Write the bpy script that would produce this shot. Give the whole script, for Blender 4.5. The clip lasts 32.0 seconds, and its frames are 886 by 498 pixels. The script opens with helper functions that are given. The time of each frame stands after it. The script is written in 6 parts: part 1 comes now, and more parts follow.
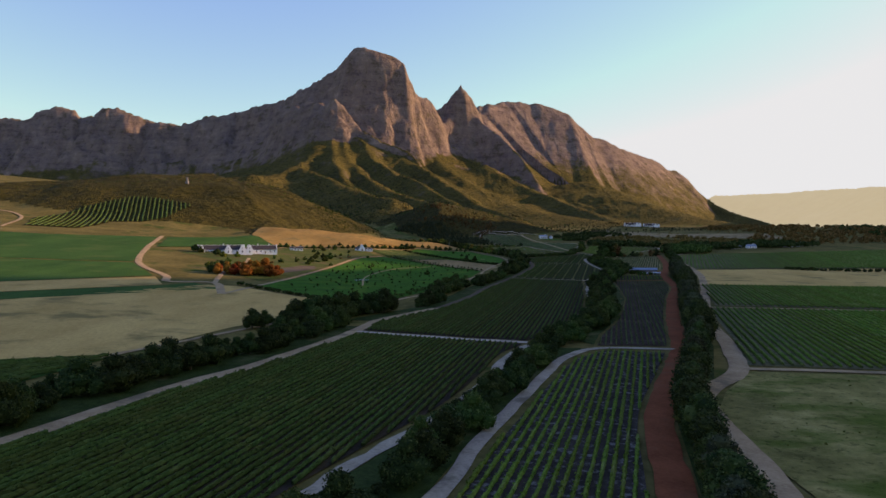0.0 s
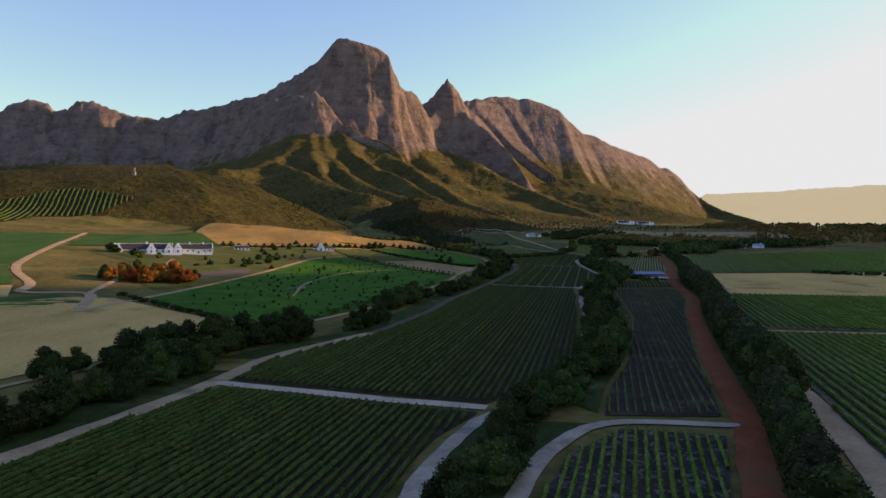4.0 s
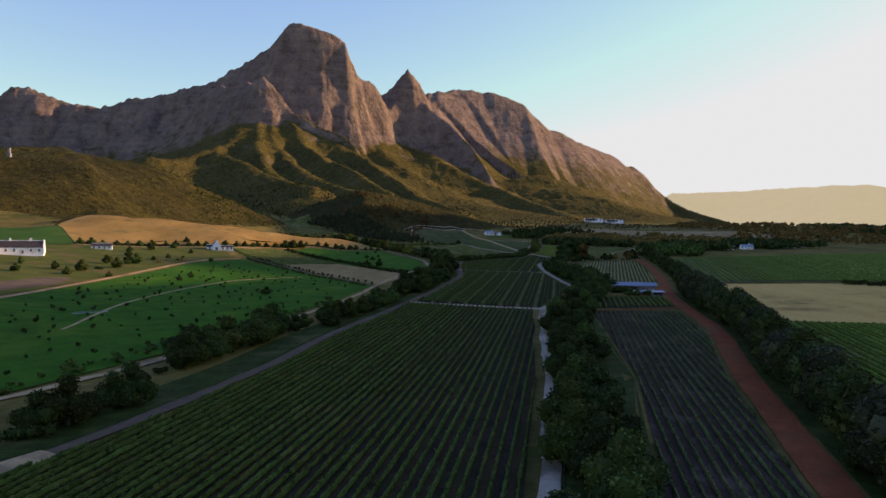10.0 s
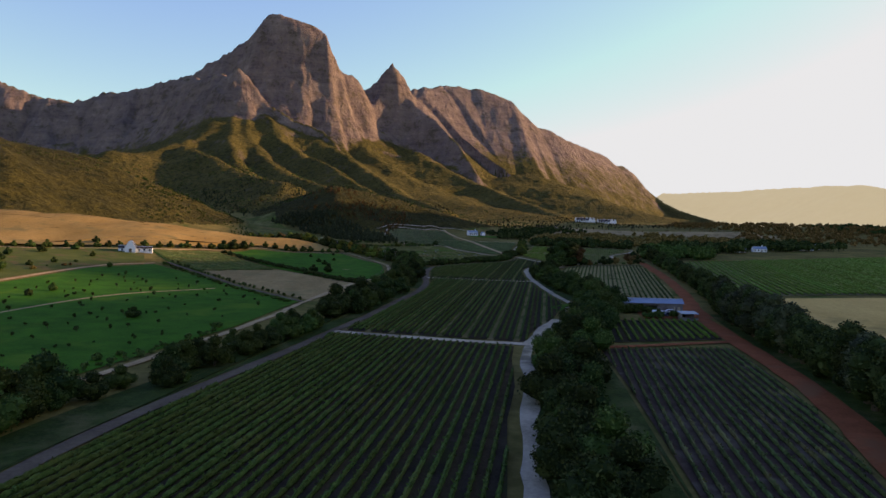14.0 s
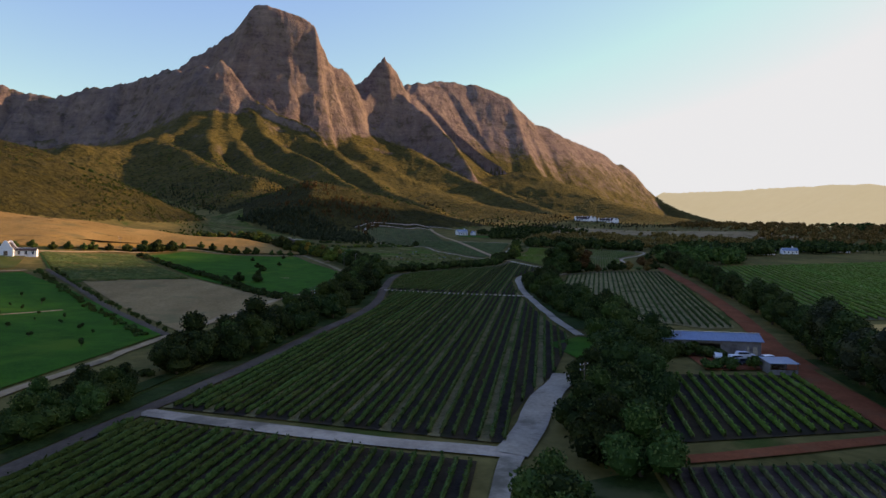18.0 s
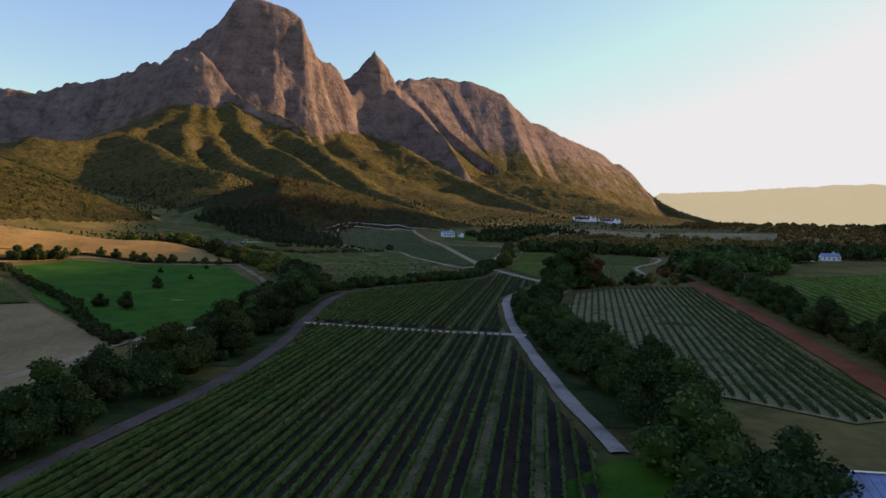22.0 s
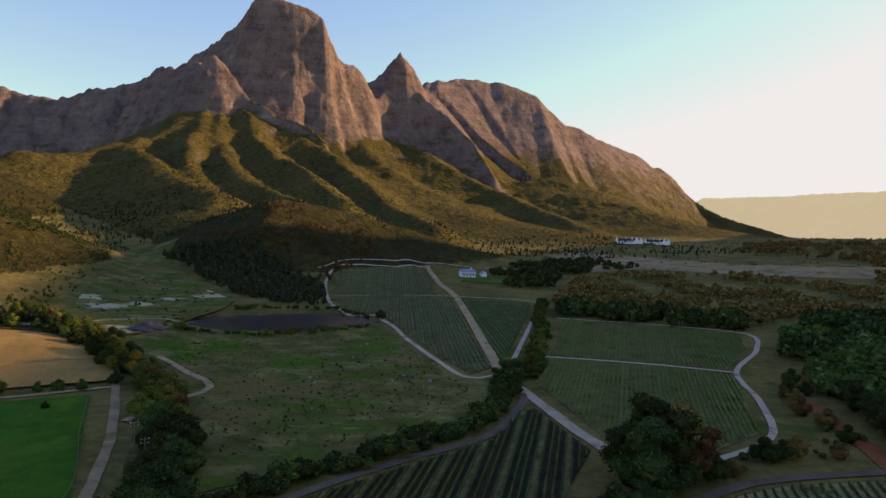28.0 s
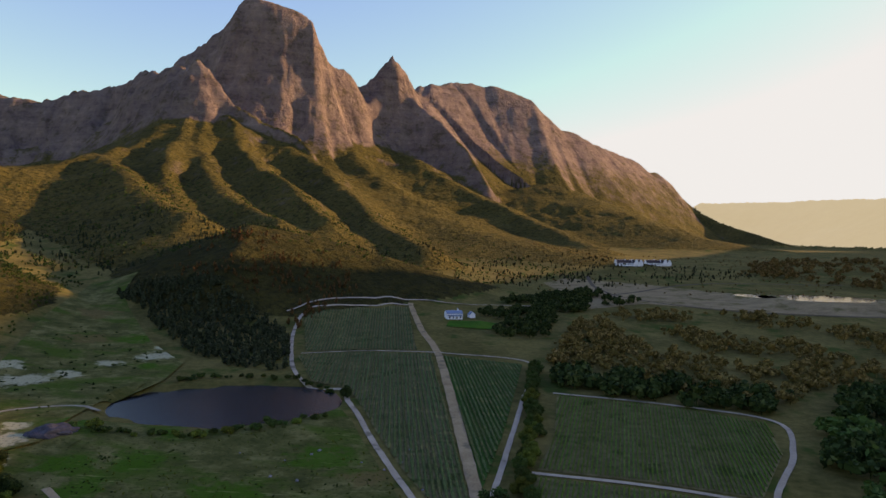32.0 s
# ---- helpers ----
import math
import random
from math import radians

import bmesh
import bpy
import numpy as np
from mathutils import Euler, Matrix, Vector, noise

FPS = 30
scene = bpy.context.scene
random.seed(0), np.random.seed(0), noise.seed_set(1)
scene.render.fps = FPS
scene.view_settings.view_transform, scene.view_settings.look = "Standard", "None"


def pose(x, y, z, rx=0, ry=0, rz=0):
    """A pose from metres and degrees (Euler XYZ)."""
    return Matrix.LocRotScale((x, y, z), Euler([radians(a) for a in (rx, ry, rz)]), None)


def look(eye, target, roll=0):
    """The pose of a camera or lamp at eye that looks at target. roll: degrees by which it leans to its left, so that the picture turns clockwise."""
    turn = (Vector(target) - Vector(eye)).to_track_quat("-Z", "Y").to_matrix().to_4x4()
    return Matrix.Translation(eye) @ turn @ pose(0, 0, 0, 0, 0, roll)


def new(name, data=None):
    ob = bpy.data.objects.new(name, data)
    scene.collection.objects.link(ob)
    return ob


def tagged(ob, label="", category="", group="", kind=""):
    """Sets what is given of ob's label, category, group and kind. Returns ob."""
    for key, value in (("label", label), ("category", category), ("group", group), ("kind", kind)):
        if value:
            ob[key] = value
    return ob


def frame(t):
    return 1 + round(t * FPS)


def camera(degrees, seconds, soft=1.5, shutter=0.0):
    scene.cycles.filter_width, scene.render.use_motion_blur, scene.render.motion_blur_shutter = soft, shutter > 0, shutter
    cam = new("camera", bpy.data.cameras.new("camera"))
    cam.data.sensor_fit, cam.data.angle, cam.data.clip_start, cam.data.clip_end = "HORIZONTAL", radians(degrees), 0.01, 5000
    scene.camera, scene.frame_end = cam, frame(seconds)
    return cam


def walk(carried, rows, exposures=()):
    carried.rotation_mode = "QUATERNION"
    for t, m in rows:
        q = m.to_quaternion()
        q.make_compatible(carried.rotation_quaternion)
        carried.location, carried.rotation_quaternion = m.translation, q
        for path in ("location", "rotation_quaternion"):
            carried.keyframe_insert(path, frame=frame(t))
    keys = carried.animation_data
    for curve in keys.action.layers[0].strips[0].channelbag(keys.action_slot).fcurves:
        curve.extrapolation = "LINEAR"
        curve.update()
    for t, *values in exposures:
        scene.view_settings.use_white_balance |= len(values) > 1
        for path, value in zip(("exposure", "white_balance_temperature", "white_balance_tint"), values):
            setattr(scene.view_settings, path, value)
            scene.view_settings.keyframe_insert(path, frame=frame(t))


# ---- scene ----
cam = camera(66.8, 32.0)
METRES, EYE, TILT, LEAN, TURN = 800.0, 50.0, -1.0, 0.0, 0.0
ROWS = [
    (0.0, 0.0, 0.0, 0.0, -0.0, 0.0, -0.0),
    (0.5, 0.0036, 0.0163, 0.0001, -0.05, -0.05, -0.01),
    (1.0, 0.0071, 0.0325, 0.0002, -0.08, -0.05, -0.01),
    (1.5, 0.0101, 0.049, 0.0003, -0.15, -0.05, -0.01),
    (2.0, 0.0129, 0.0656, 0.0004, -0.23, -0.05, -0.02),
    (2.5, 0.0162, 0.0826, 0.0005, -0.29, -0.05, -0.04),
    (3.0, 0.0196, 0.0994, 0.0007, -0.33, -0.07, -0.06),
    (3.5, 0.0228, 0.1164, 0.0008, -0.44, -0.09, -0.07),
    (5.5, 0.0326, 0.1789, 0.0017, -2.78, -0.18, -0.18),
    (6.0, 0.0362, 0.1947, 0.0019, -3.14, -0.2, -0.19),
    (6.5, 0.0401, 0.2102, 0.0021, -3.31, -0.2, -0.21),
    (7.0, 0.0441, 0.2253, 0.0022, -3.36, -0.21, -0.22),
    (7.5, 0.0484, 0.2403, 0.0022, -3.42, -0.22, -0.27),
    (8.0, 0.0525, 0.2551, 0.0022, -3.46, -0.21, -0.31),
    (8.5, 0.0565, 0.27, 0.0024, -3.49, -0.21, -0.33),
    (9.0, 0.0602, 0.285, 0.0024, -3.55, -0.21, -0.38),
    (9.5, 0.0636, 0.3001, 0.0025, -3.66, -0.22, -0.4),
    (10.0, 0.0668, 0.3155, 0.0027, -3.75, -0.23, -0.42),
    (10.5, 0.07, 0.3312, 0.0031, -3.9, -0.25, -0.43),
    (11.0, 0.073, 0.3473, 0.0032, -4.09, -0.25, -0.44),
    (11.5, 0.0762, 0.3635, 0.0034, -4.29, -0.24, -0.43),
    (12.0, 0.0802, 0.3793, 0.0035, -4.42, -0.25, -0.47),
    (12.5, 0.0842, 0.3948, 0.0036, -4.46, -0.23, -0.5),
    (13.0, 0.0879, 0.4101, 0.0039, -4.51, -0.2, -0.51),
    (13.5, 0.0914, 0.4254, 0.0041, -4.62, -0.19, -0.55),
    (14.0, 0.0951, 0.4411, 0.0042, -4.7, -0.19, -0.58),
    (14.5, 0.0988, 0.457, 0.0045, -4.73, -0.21, -0.58),
    (16.5, 0.1143, 0.52, 0.0052, -4.84, -0.18, -0.56),
    (17.0, 0.118, 0.5365, 0.0054, -4.87, -0.18, -0.57),
    (17.5, 0.1218, 0.5527, 0.0055, -4.9, -0.16, -0.59),
    (18.0, 0.1255, 0.5689, 0.0056, -4.92, -0.17, -0.61),
    (18.5, 0.1291, 0.5849, 0.0059, -4.99, -0.2, -0.61),
    (19.0, 0.1324, 0.6013, 0.0061, -5.12, -0.19, -0.64),
    (19.5, 0.1357, 0.6174, 0.0063, -5.26, -0.18, -0.67),
    (20.0, 0.1392, 0.6335, 0.0065, -5.27, -0.17, -0.67),
    (20.5, 0.1432, 0.6496, 0.0065, -5.31, -0.13, -0.67),
    (21.0, 0.1472, 0.6652, 0.0069, -5.31, -0.09, -0.69),
    (21.5, 0.151, 0.6808, 0.008, -5.29, -0.1, -0.67),
    (22.0, 0.1547, 0.6961, 0.0101, -5.28, -0.11, -0.7),
    (22.5, 0.1581, 0.7116, 0.0128, -3.95, -0.13, -0.76),
    (23.0, 0.1613, 0.7268, 0.0156, -3.43, -0.12, -0.75),
    (23.5, 0.164, 0.7417, 0.0189, -3.11, -0.12, -0.74),
    (24.0, 0.1669, 0.7567, 0.0222, -2.92, -0.12, -0.67),
    (24.5, 0.1697, 0.772, 0.0256, -2.76, -0.1, -0.74),
    (25.0, 0.1723, 0.7871, 0.0298, -2.77, -0.13, -0.72),
    (25.5, 0.175, 0.8015, 0.0346, -3.8, -0.14, -0.72),
    (27.5, 0.1862, 0.8633, 0.0564, -2.58, -0.08, -0.8),
    (28.0, 0.1887, 0.8785, 0.0622, -2.5, -0.09, -0.77),
    (28.5, 0.1914, 0.8924, 0.0679, -2.45, -0.09, -0.79),
    (29.0, 0.1939, 0.9059, 0.0733, -2.32, -0.09, -0.77),
    (29.5, 0.1965, 0.9191, 0.079, -2.2, -0.1, -0.75),
    (30.0, 0.1989, 0.9318, 0.0847, -2.19, -0.13, -0.73),
    (30.5, 0.2011, 0.9423, 0.0904, -2.28, -0.13, -0.73),
    (31.0, 0.2028, 0.9495, 0.096, -2.69, -0.13, -0.78),
    (31.5, 0.2041, 0.9532, 0.1016, -2.83, -0.14, -0.85),
    (32.0, 0.2046, 0.9557, 0.1072, -2.89, -0.15, -0.89),
]
walk(cam, [(t, pose(0, 0, EYE, TILT, LEAN, TURN) @ pose(METRES * x, METRES * y, METRES * z, 90 + pitch, roll, yaw)) for t, x, y, z, yaw, pitch, roll in ROWS],
     [(0.0, 1.28, 6500, 27), (20.0, 1.30, 6500, 27), (24.0, 1.32, 6600, 28), (32.0, 1.35, 6800, 27)])

# ---- sky and sun ----
SUN_AZIMUTH, SUN_HEIGHT = 74.0, 15.0
world = bpy.data.worlds.new("sky")
scene.world = world
world.use_nodes = True
wn, wl = world.node_tree.nodes, world.node_tree.links
sky = wn.new("ShaderNodeTexSky")
sky.sky_type, sky.sun_disc = "NISHITA", False
sky.sun_elevation, sky.sun_rotation = radians(SUN_HEIGHT), radians(SUN_AZIMUTH)
sky.altitude, sky.air_density, sky.dust_density, sky.ozone_density = 300, 1.0, 0.55, 3.2
wn["Background"].inputs["Strength"].default_value = 0.15
veil = wn.new("ShaderNodeVectorMath")
veil.operation = "MINIMUM"
veil.inputs[1].default_value = (2.08, 2.28, 2.1)
hue = wn.new("ShaderNodeVectorMath")
hue.operation = "MULTIPLY"
hue.inputs[1].default_value = (0.85, 0.79, 1.1)
wl.new(sky.outputs["Color"], hue.inputs[0])
wl.new(hue.outputs["Vector"], veil.inputs[0])
wl.new(veil.outputs["Vector"], wn["Background"].inputs["Color"])
lamp = bpy.data.lights.new("sun", "SUN")
lamp.energy, lamp.angle, lamp.color = 3.2, radians(0.5), (1.0, 0.70, 0.38)
sun = new("sun", lamp)
to_sun = Vector((math.sin(radians(SUN_AZIMUTH)) * math.cos(radians(SUN_HEIGHT)), math.cos(radians(SUN_AZIMUTH)) * math.cos(radians(SUN_HEIGHT)), math.sin(radians(SUN_HEIGHT))))
sun.matrix_world = look(to_sun * 4000, (0, 0, 0))

# ---- materials ----
def material(name, rough_value=0.9, metal=0.0):
    m = bpy.data.materials.new(name)
    m.use_nodes = True
    b = m.node_tree.nodes["Principled BSDF"]
    b.inputs["Roughness"].default_value, b.inputs["Metallic"].default_value = rough_value, metal
    b.inputs["Specular IOR Level"].default_value = 0.03
    return m, m.node_tree.nodes, m.node_tree.links, b


def noise_node(nodes, links, size, detail=5, rough_value=0.6, coord="Object", stretch=(1, 1, 1)):
    tc, mp, nz = nodes.new("ShaderNodeTexCoord"), nodes.new("ShaderNodeMapping"), nodes.new("ShaderNodeTexNoise")
    mp.inputs["Scale"].default_value = stretch
    links.new(tc.outputs[coord], mp.inputs["Vector"])
    links.new(mp.outputs["Vector"], nz.inputs["Vector"])
    nz.inputs["Scale"].default_value, nz.inputs["Detail"].default_value, nz.inputs["Roughness"].default_value = 1.0 / size, detail, rough_value
    return nz.outputs["Fac"]


def ramp(nodes, links, fac, stops):
    r = nodes.new("ShaderNodeValToRGB")
    while len(r.color_ramp.elements) < len(stops):
        r.color_ramp.elements.new(0.5)
    for e, (p, c) in zip(r.color_ramp.elements, stops):
        e.position, e.color = p, (*c, 1)
    links.new(fac, r.inputs["Fac"])
    return r.outputs["Color"]


def level(nodes, links, fac, a, b):
    r = nodes.new("ShaderNodeMapRange")
    r.interpolation_type = "SMOOTHSTEP"
    r.inputs["From Min"].default_value, r.inputs["From Max"].default_value = a, b
    links.new(fac, r.inputs["Value"])
    return r.outputs["Result"]


def mix(nodes, links, fac, a, b, kind="MIX"):
    n = nodes.new("ShaderNodeMix")
    n.data_type, n.blend_type = "RGBA", kind
    for socket, v in ((n.inputs["Factor"], fac), (n.inputs["A"], a), (n.inputs["B"], b)):
        if isinstance(v, (int, float)):
            socket.default_value = v
        elif isinstance(v, tuple):
            socket.default_value = (*v, 1)
        else:
            links.new(v, socket)
    return n.outputs["Result"]


def maths(nodes, links, op, a, b=0.0):
    n = nodes.new("ShaderNodeMath")
    n.operation = op
    for socket, v in zip(n.inputs, (a, b)):
        if isinstance(v, (int, float)):
            socket.default_value = v
        else:
            links.new(v, socket)
    return n.outputs["Value"]


def bump(nodes, links, bsdf, fac, depth, strength=1.0):
    b = nodes.new("ShaderNodeBump")
    b.inputs["Distance"].default_value, b.inputs["Strength"].default_value = depth, strength
    links.new(fac, b.inputs["Height"])
    links.new(b.outputs["Normal"], bsdf.inputs["Normal"])


def mottled(name, dark, light, size, fine, rough_value=0.9, relief=0.0, stain=None, stain_size=30.0, stretch=(1, 1, 1), vary=0.0):
    """A surface of two tones in grain and patches, with stains of a third tone."""
    m, n, l, b = material(name, rough_value)
    big, small = noise_node(n, l, size, 5, 0.6, "Object", stretch), noise_node(n, l, fine, 4, 0.65, "Object", stretch)
    both = maths(n, l, "ADD", maths(n, l, "MULTIPLY", big, 0.55), maths(n, l, "MULTIPLY", small, 0.45))
    col = ramp(n, l, both, [(0.34, dark), (0.66, light)])
    if stain:
        s = level(n, l, noise_node(n, l, stain_size, 5, 0.6), 0.52, 0.68)
        col = mix(n, l, s, col, stain)
    if vary:
        oi = n.new("ShaderNodeObjectInfo")
        hs = n.new("ShaderNodeHueSaturation")
        l.new(maths(n, l, "ADD", maths(n, l, "MULTIPLY", oi.outputs["Random"], 2 * vary), 1 - vary), hs.inputs["Value"])
        l.new(maths(n, l, "ADD", maths(n, l, "MULTIPLY", oi.outputs["Random"], 0.03), 0.485), hs.inputs["Hue"])
        l.new(col, hs.inputs["Color"])
        col = hs.outputs["Color"]
    l.new(col, b.inputs["Base Color"])
    if relief:
        bump(n, l, b, small, relief)
    return m


def mountain_material(name, rock_a, rock_b, green_a, green_b, split):
    """Bare rock where it is steep, scrub and heath on the ledges and where it is not."""
    m, n, l, b = material(name, 0.92)
    geo = n.new("ShaderNodeNewGeometry")
    sep = n.new("ShaderNodeSeparateXYZ")
    l.new(geo.outputs["Normal"], sep.inputs["Vector"])
    patch, fine, mid = noise_node(n, l, 160, 6, 0.6), noise_node(n, l, 14, 6, 0.7), noise_node(n, l, 48, 5, 0.65)
    ragged = maths(n, l, "ADD", maths(n, l, "MULTIPLY", maths(n, l, "SUBTRACT", fine, 0.5), 0.55), maths(n, l, "MULTIPLY", maths(n, l, "SUBTRACT", mid, 0.5), 0.45))
    where = n.new("ShaderNodeSeparateXYZ")
    l.new(geo.outputs["Position"], where.inputs["Vector"])
    high = maths(n, l, "MULTIPLY", level(n, l, where.outputs["Z"], 380, 560), 0.3)
    green_part = level(n, l, maths(n, l, "SUBTRACT", maths(n, l, "ADD", sep.outputs["Z"], ragged), high), split - 0.14, split + 0.16)
    strata = noise_node(n, l, 38, 5, 0.7, "Object", (0.25, 0.25, 1.8))
    crack = noise_node(n, l, 60, 7, 0.72, "Object", (1, 1, 0.4))
    grainy = maths(n, l, "ADD", maths(n, l, "MULTIPLY", crack, 0.4), maths(n, l, "ADD", maths(n, l, "MULTIPLY", strata, 0.3), maths(n, l, "MULTIPLY", fine, 0.3)))
    rock = ramp(n, l, grainy, [(0.36, tuple(0.45 * c for c in rock_a)), (0.45, rock_a), (0.55, tuple(0.65 * c for c in rock_b)), (0.66, rock_b)])
    ledge = level(n, l, maths(n, l, "ADD", maths(n, l, "MULTIPLY", mid, 0.5), maths(n, l, "MULTIPLY", fine, 0.5)), 0.5, 0.62)
    rock = mix(n, l, maths(n, l, "MULTIPLY", ledge, 0.6), rock, tuple(0.75 * c for c in green_a))
    green = ramp(n, l, maths(n, l, "ADD", maths(n, l, "MULTIPLY", patch, 0.5), maths(n, l, "MULTIPLY", fine, 0.5)), [(0.36, green_a), (0.64, green_b)])
    scrub = level(n, l, noise_node(n, l, 9, 5, 0.78), 0.48, 0.62)
    green = mix(n, l, maths(n, l, "MULTIPLY", scrub, 0.8), green, (0.022, 0.025, 0.008))
    l.new(mix(n, l, green_part, rock, green), b.inputs["Base Color"])
    bump(n, l, b, maths(n, l, "ADD", maths(n, l, "MULTIPLY", crack, 0.9), maths(n, l, "MULTIPLY", fine, 0.8)), 15.0, 1.0)
    return m


ROCK = mountain_material("mountain_rock", (0.168, 0.122, 0.098), (0.385, 0.28, 0.205), (0.06, 0.054, 0.014), (0.158, 0.122, 0.03), 0.64)
HEATH = mountain_material("hill_heath", (0.07, 0.055, 0.035), (0.16, 0.13, 0.08), (0.03, 0.03, 0.009), (0.10, 0.08, 0.018), 0.4)
DISTANT_HAZE = mottled("distant_heath_haze_glow", (0.13, 0.12, 0.07), (0.20, 0.17, 0.10), 500, 120, 0.95)
# haze in the air is put onto the range as a warm yellow emission
DISTANT_HAZE.node_tree.nodes["Principled BSDF"].inputs["Emission Color"].default_value = (1.0, 0.87, 0.47, 1)
DISTANT_HAZE.node_tree.nodes["Principled BSDF"].inputs["Emission Strength"].default_value = 0.2
SOIL = mottled("dry_veld_grass", (0.06, 0.055, 0.013), (0.20, 0.155, 0.045), 45, 4, 0.95, 0.3, (0.048, 0.07, 0.012), 26)

# ---- the lie of the land ----
def lattice(ix, iy, seed):
    h = (ix.astype(np.int64) * 374761393 + iy.astype(np.int64) * 668265263 + seed * 974634777) & 0x7FFFFFFF
    h = ((h ^ (h >> 13)) * 1274126177) & 0x7FFFFFFF
    return ((h ^ (h >> 16)) & 0xFFFF) / 32767.5 - 1.0


def grain(x, y, seed=0):
    """Smooth noise, -1 to 1, over arrays."""
    fx, fy = np.floor(x), np.floor(y)
    u, v = x - fx, y - fy
    u, v = u * u * u * (u * (u * 6 - 15) + 10), v * v * v * (v * (v * 6 - 15) + 10)
    a, b = lattice(fx, fy, seed), lattice(fx + 1, fy, seed)
    c, d = lattice(fx, fy + 1, seed), lattice(fx + 1, fy + 1, seed)
    return (a + (b - a) * u) * (1 - v) + (c + (d - c) * u) * v


def rough(x, y, size, octaves=4, seed=0, ridged=False):
    total, amp, out = 0.0, 1.0, 0.0
    for k in range(octaves):
        n = grain(x / size + 17.3 * k, y / size - 9.1 * k, seed + k)
        out = out + amp * ((1 - 2 * np.abs(n)) if ridged else n)
        total, amp, size = total + amp, amp * 0.52, size * 0.5
    return out / total


def smooth(a, b, v):
    t = np.clip((v - a) / (b - a), 0, 1)
    return t * t * (3 - 2 * t)


def floor_z(x, y):
    """The valley floor: it climbs towards the mountain and to the west."""
    yy = np.clip(y, 0, None)
    p = 6 + 0.005 * yy + 0.0000175 * yy * yy
    p = np.where(p > 60, 60 + 30 * (1 - np.exp(-(p - 60) / 30)), p)
    w = np.logaddexp(0, (-40 - x) / 30) * 30
    return p + (0.045 + 0.00007 * np.clip(yy, 0, 1200)) * w * smooth(4000, 900, w)


def along(x, y, line):
    """Distance from a ridge line, and the crest's height at the foot of it. Heights fall beyond the ends."""
    best, top = np.full(np.shape(x), 1e9), np.zeros(np.shape(x))
    for (ax, ay, az), (bx, by, bz) in zip(line, line[1:]):
        dx, dy = bx - ax, by - ay
        s = np.clip(((x - ax) * dx + (y - ay) * dy) / (dx * dx + dy * dy), 0, 1)
        d = np.hypot(x - ax - s * dx, y - ay - s * dy)
        near = d < best
        best, top = np.where(near, d, best), np.where(near, az + s * (bz - az), top)
    return best, top


# ridge lines: crest points, cliff share, cliff width, talus slope
MAIN = [(-2830, 4000, 772), (-2629, 4000, 765), (-2461, 4000, 768), (-2377, 4000, 815), (-2293, 4000, 832), (-2192, 4000, 815), (-2170, 4020, 779), (-2086, 4020, 779),
        (-2025, 4000, 822), (-1941, 4000, 832), (-1824, 4000, 788), (-1724, 4000, 748), (-1623, 4000, 748), (-1555, 4000, 715), (-1409, 4000, 784), (-1322, 3960, 769), (-1200, 3900, 778),
        (-1070, 3850, 799), (-847, 3650, 807), (-692, 3450, 816), (-544, 3280, 850), (-485, 3220, 871)]
PEAK = [(-485, 3220, 871), (-437, 3150, 906), (-403, 3110, 922), (-354, 3100, 924), (-281, 3100, 898), (-237, 3110, 882), (-179, 3110, 847), (-156, 3120, 790), (-130, 3150, 738),
        (-66, 3190, 702), (-51, 3240, 690), (-43, 3300, 664), (-2, 3330, 703), (53, 3345, 758), (93, 3360, 803), (130, 3380, 771), (169, 3480, 719)]
PLATEAU = [(150, 3600, 735), (179, 3680, 753), (209, 3720, 784), (286, 3800, 801), (351, 3880, 831), (445, 3920, 837), (503, 3940, 824), (540, 3940, 834), (632, 3930, 807), (723, 3920, 771),
           (788, 3930, 707), (871, 3950, 638), (942, 3980, 629), (1073, 4050, 582), (1265, 4250, 556), (1375, 4400, 559), (1427, 4480, 505), (1580, 4600, 513), (1652, 4640, 474), (1726, 4680, 400)]
EASTFOOT = [(1726, 4680, 400), (1781, 4690, 353), (1814, 4560, 282), (1859, 4400, 225), (1898, 4100, 162), (1880, 3800, 120)]
BUTTRESS = [(-718, 3050, 657), (-599, 2850, 604), (-526, 2760, 602), (-464, 2700, 588), (-428, 2666, 594)]
CRAG = [(-526, 2740, 575), (-500, 2650, 530), (-448, 2590, 470)]
PEAK_RIB = [(-425, 3115, 905), (-420, 3068, 872), (-412, 3030, 778), (-406, 3005, 670), (-402, 2985, 580)]
PEAK_RIB_E = [(-179, 3105, 845), (-167, 3066, 772), (-158, 3030, 660), (-150, 3000, 560)]
GULLY = [(-70, 3250, 540), (-30, 3000, 410), (60, 2750, 305), (150, 2550, 225)]
SPUR_ROCK = [(-428, 2666, 600), (-398, 2658, 576), (-367, 2650, 546), (-319, 2630, 486), (-241, 2605, 433), (-190, 2588, 410), (-144, 2570, 392), (-100, 2535, 350)]
SPUR = [(-300, 2600, 400), (-244, 2580, 385), (-151, 2540, 358), (-65, 2430, 296), (10, 2280, 235), (75, 2100, 174), (128, 1930, 136), (185, 1780, 104)]
SPUR_B = [(-433, 2560, 430), (-393, 2380, 349), (-372, 2250, 298), (-299, 2050, 215), (-191, 1830, 155), (-150, 1760, 135)]
SPUR_C = [(-383, 2540, 415), (-342, 2380, 333), (-276, 2200, 254), (-164, 2000, 199), (-68, 1850, 158), (-38, 1790, 145)]
SPUR_D = [(-330, 2600, 449), (-269, 2450, 353), (-174, 2250, 270), (-65, 2070, 214), (28, 1880, 152)]
SPUR_E = [(-469, 2560, 417), (-476, 2350, 326), (-497, 2150, 272), (-526, 2020, 243), (-560, 1950, 232)]
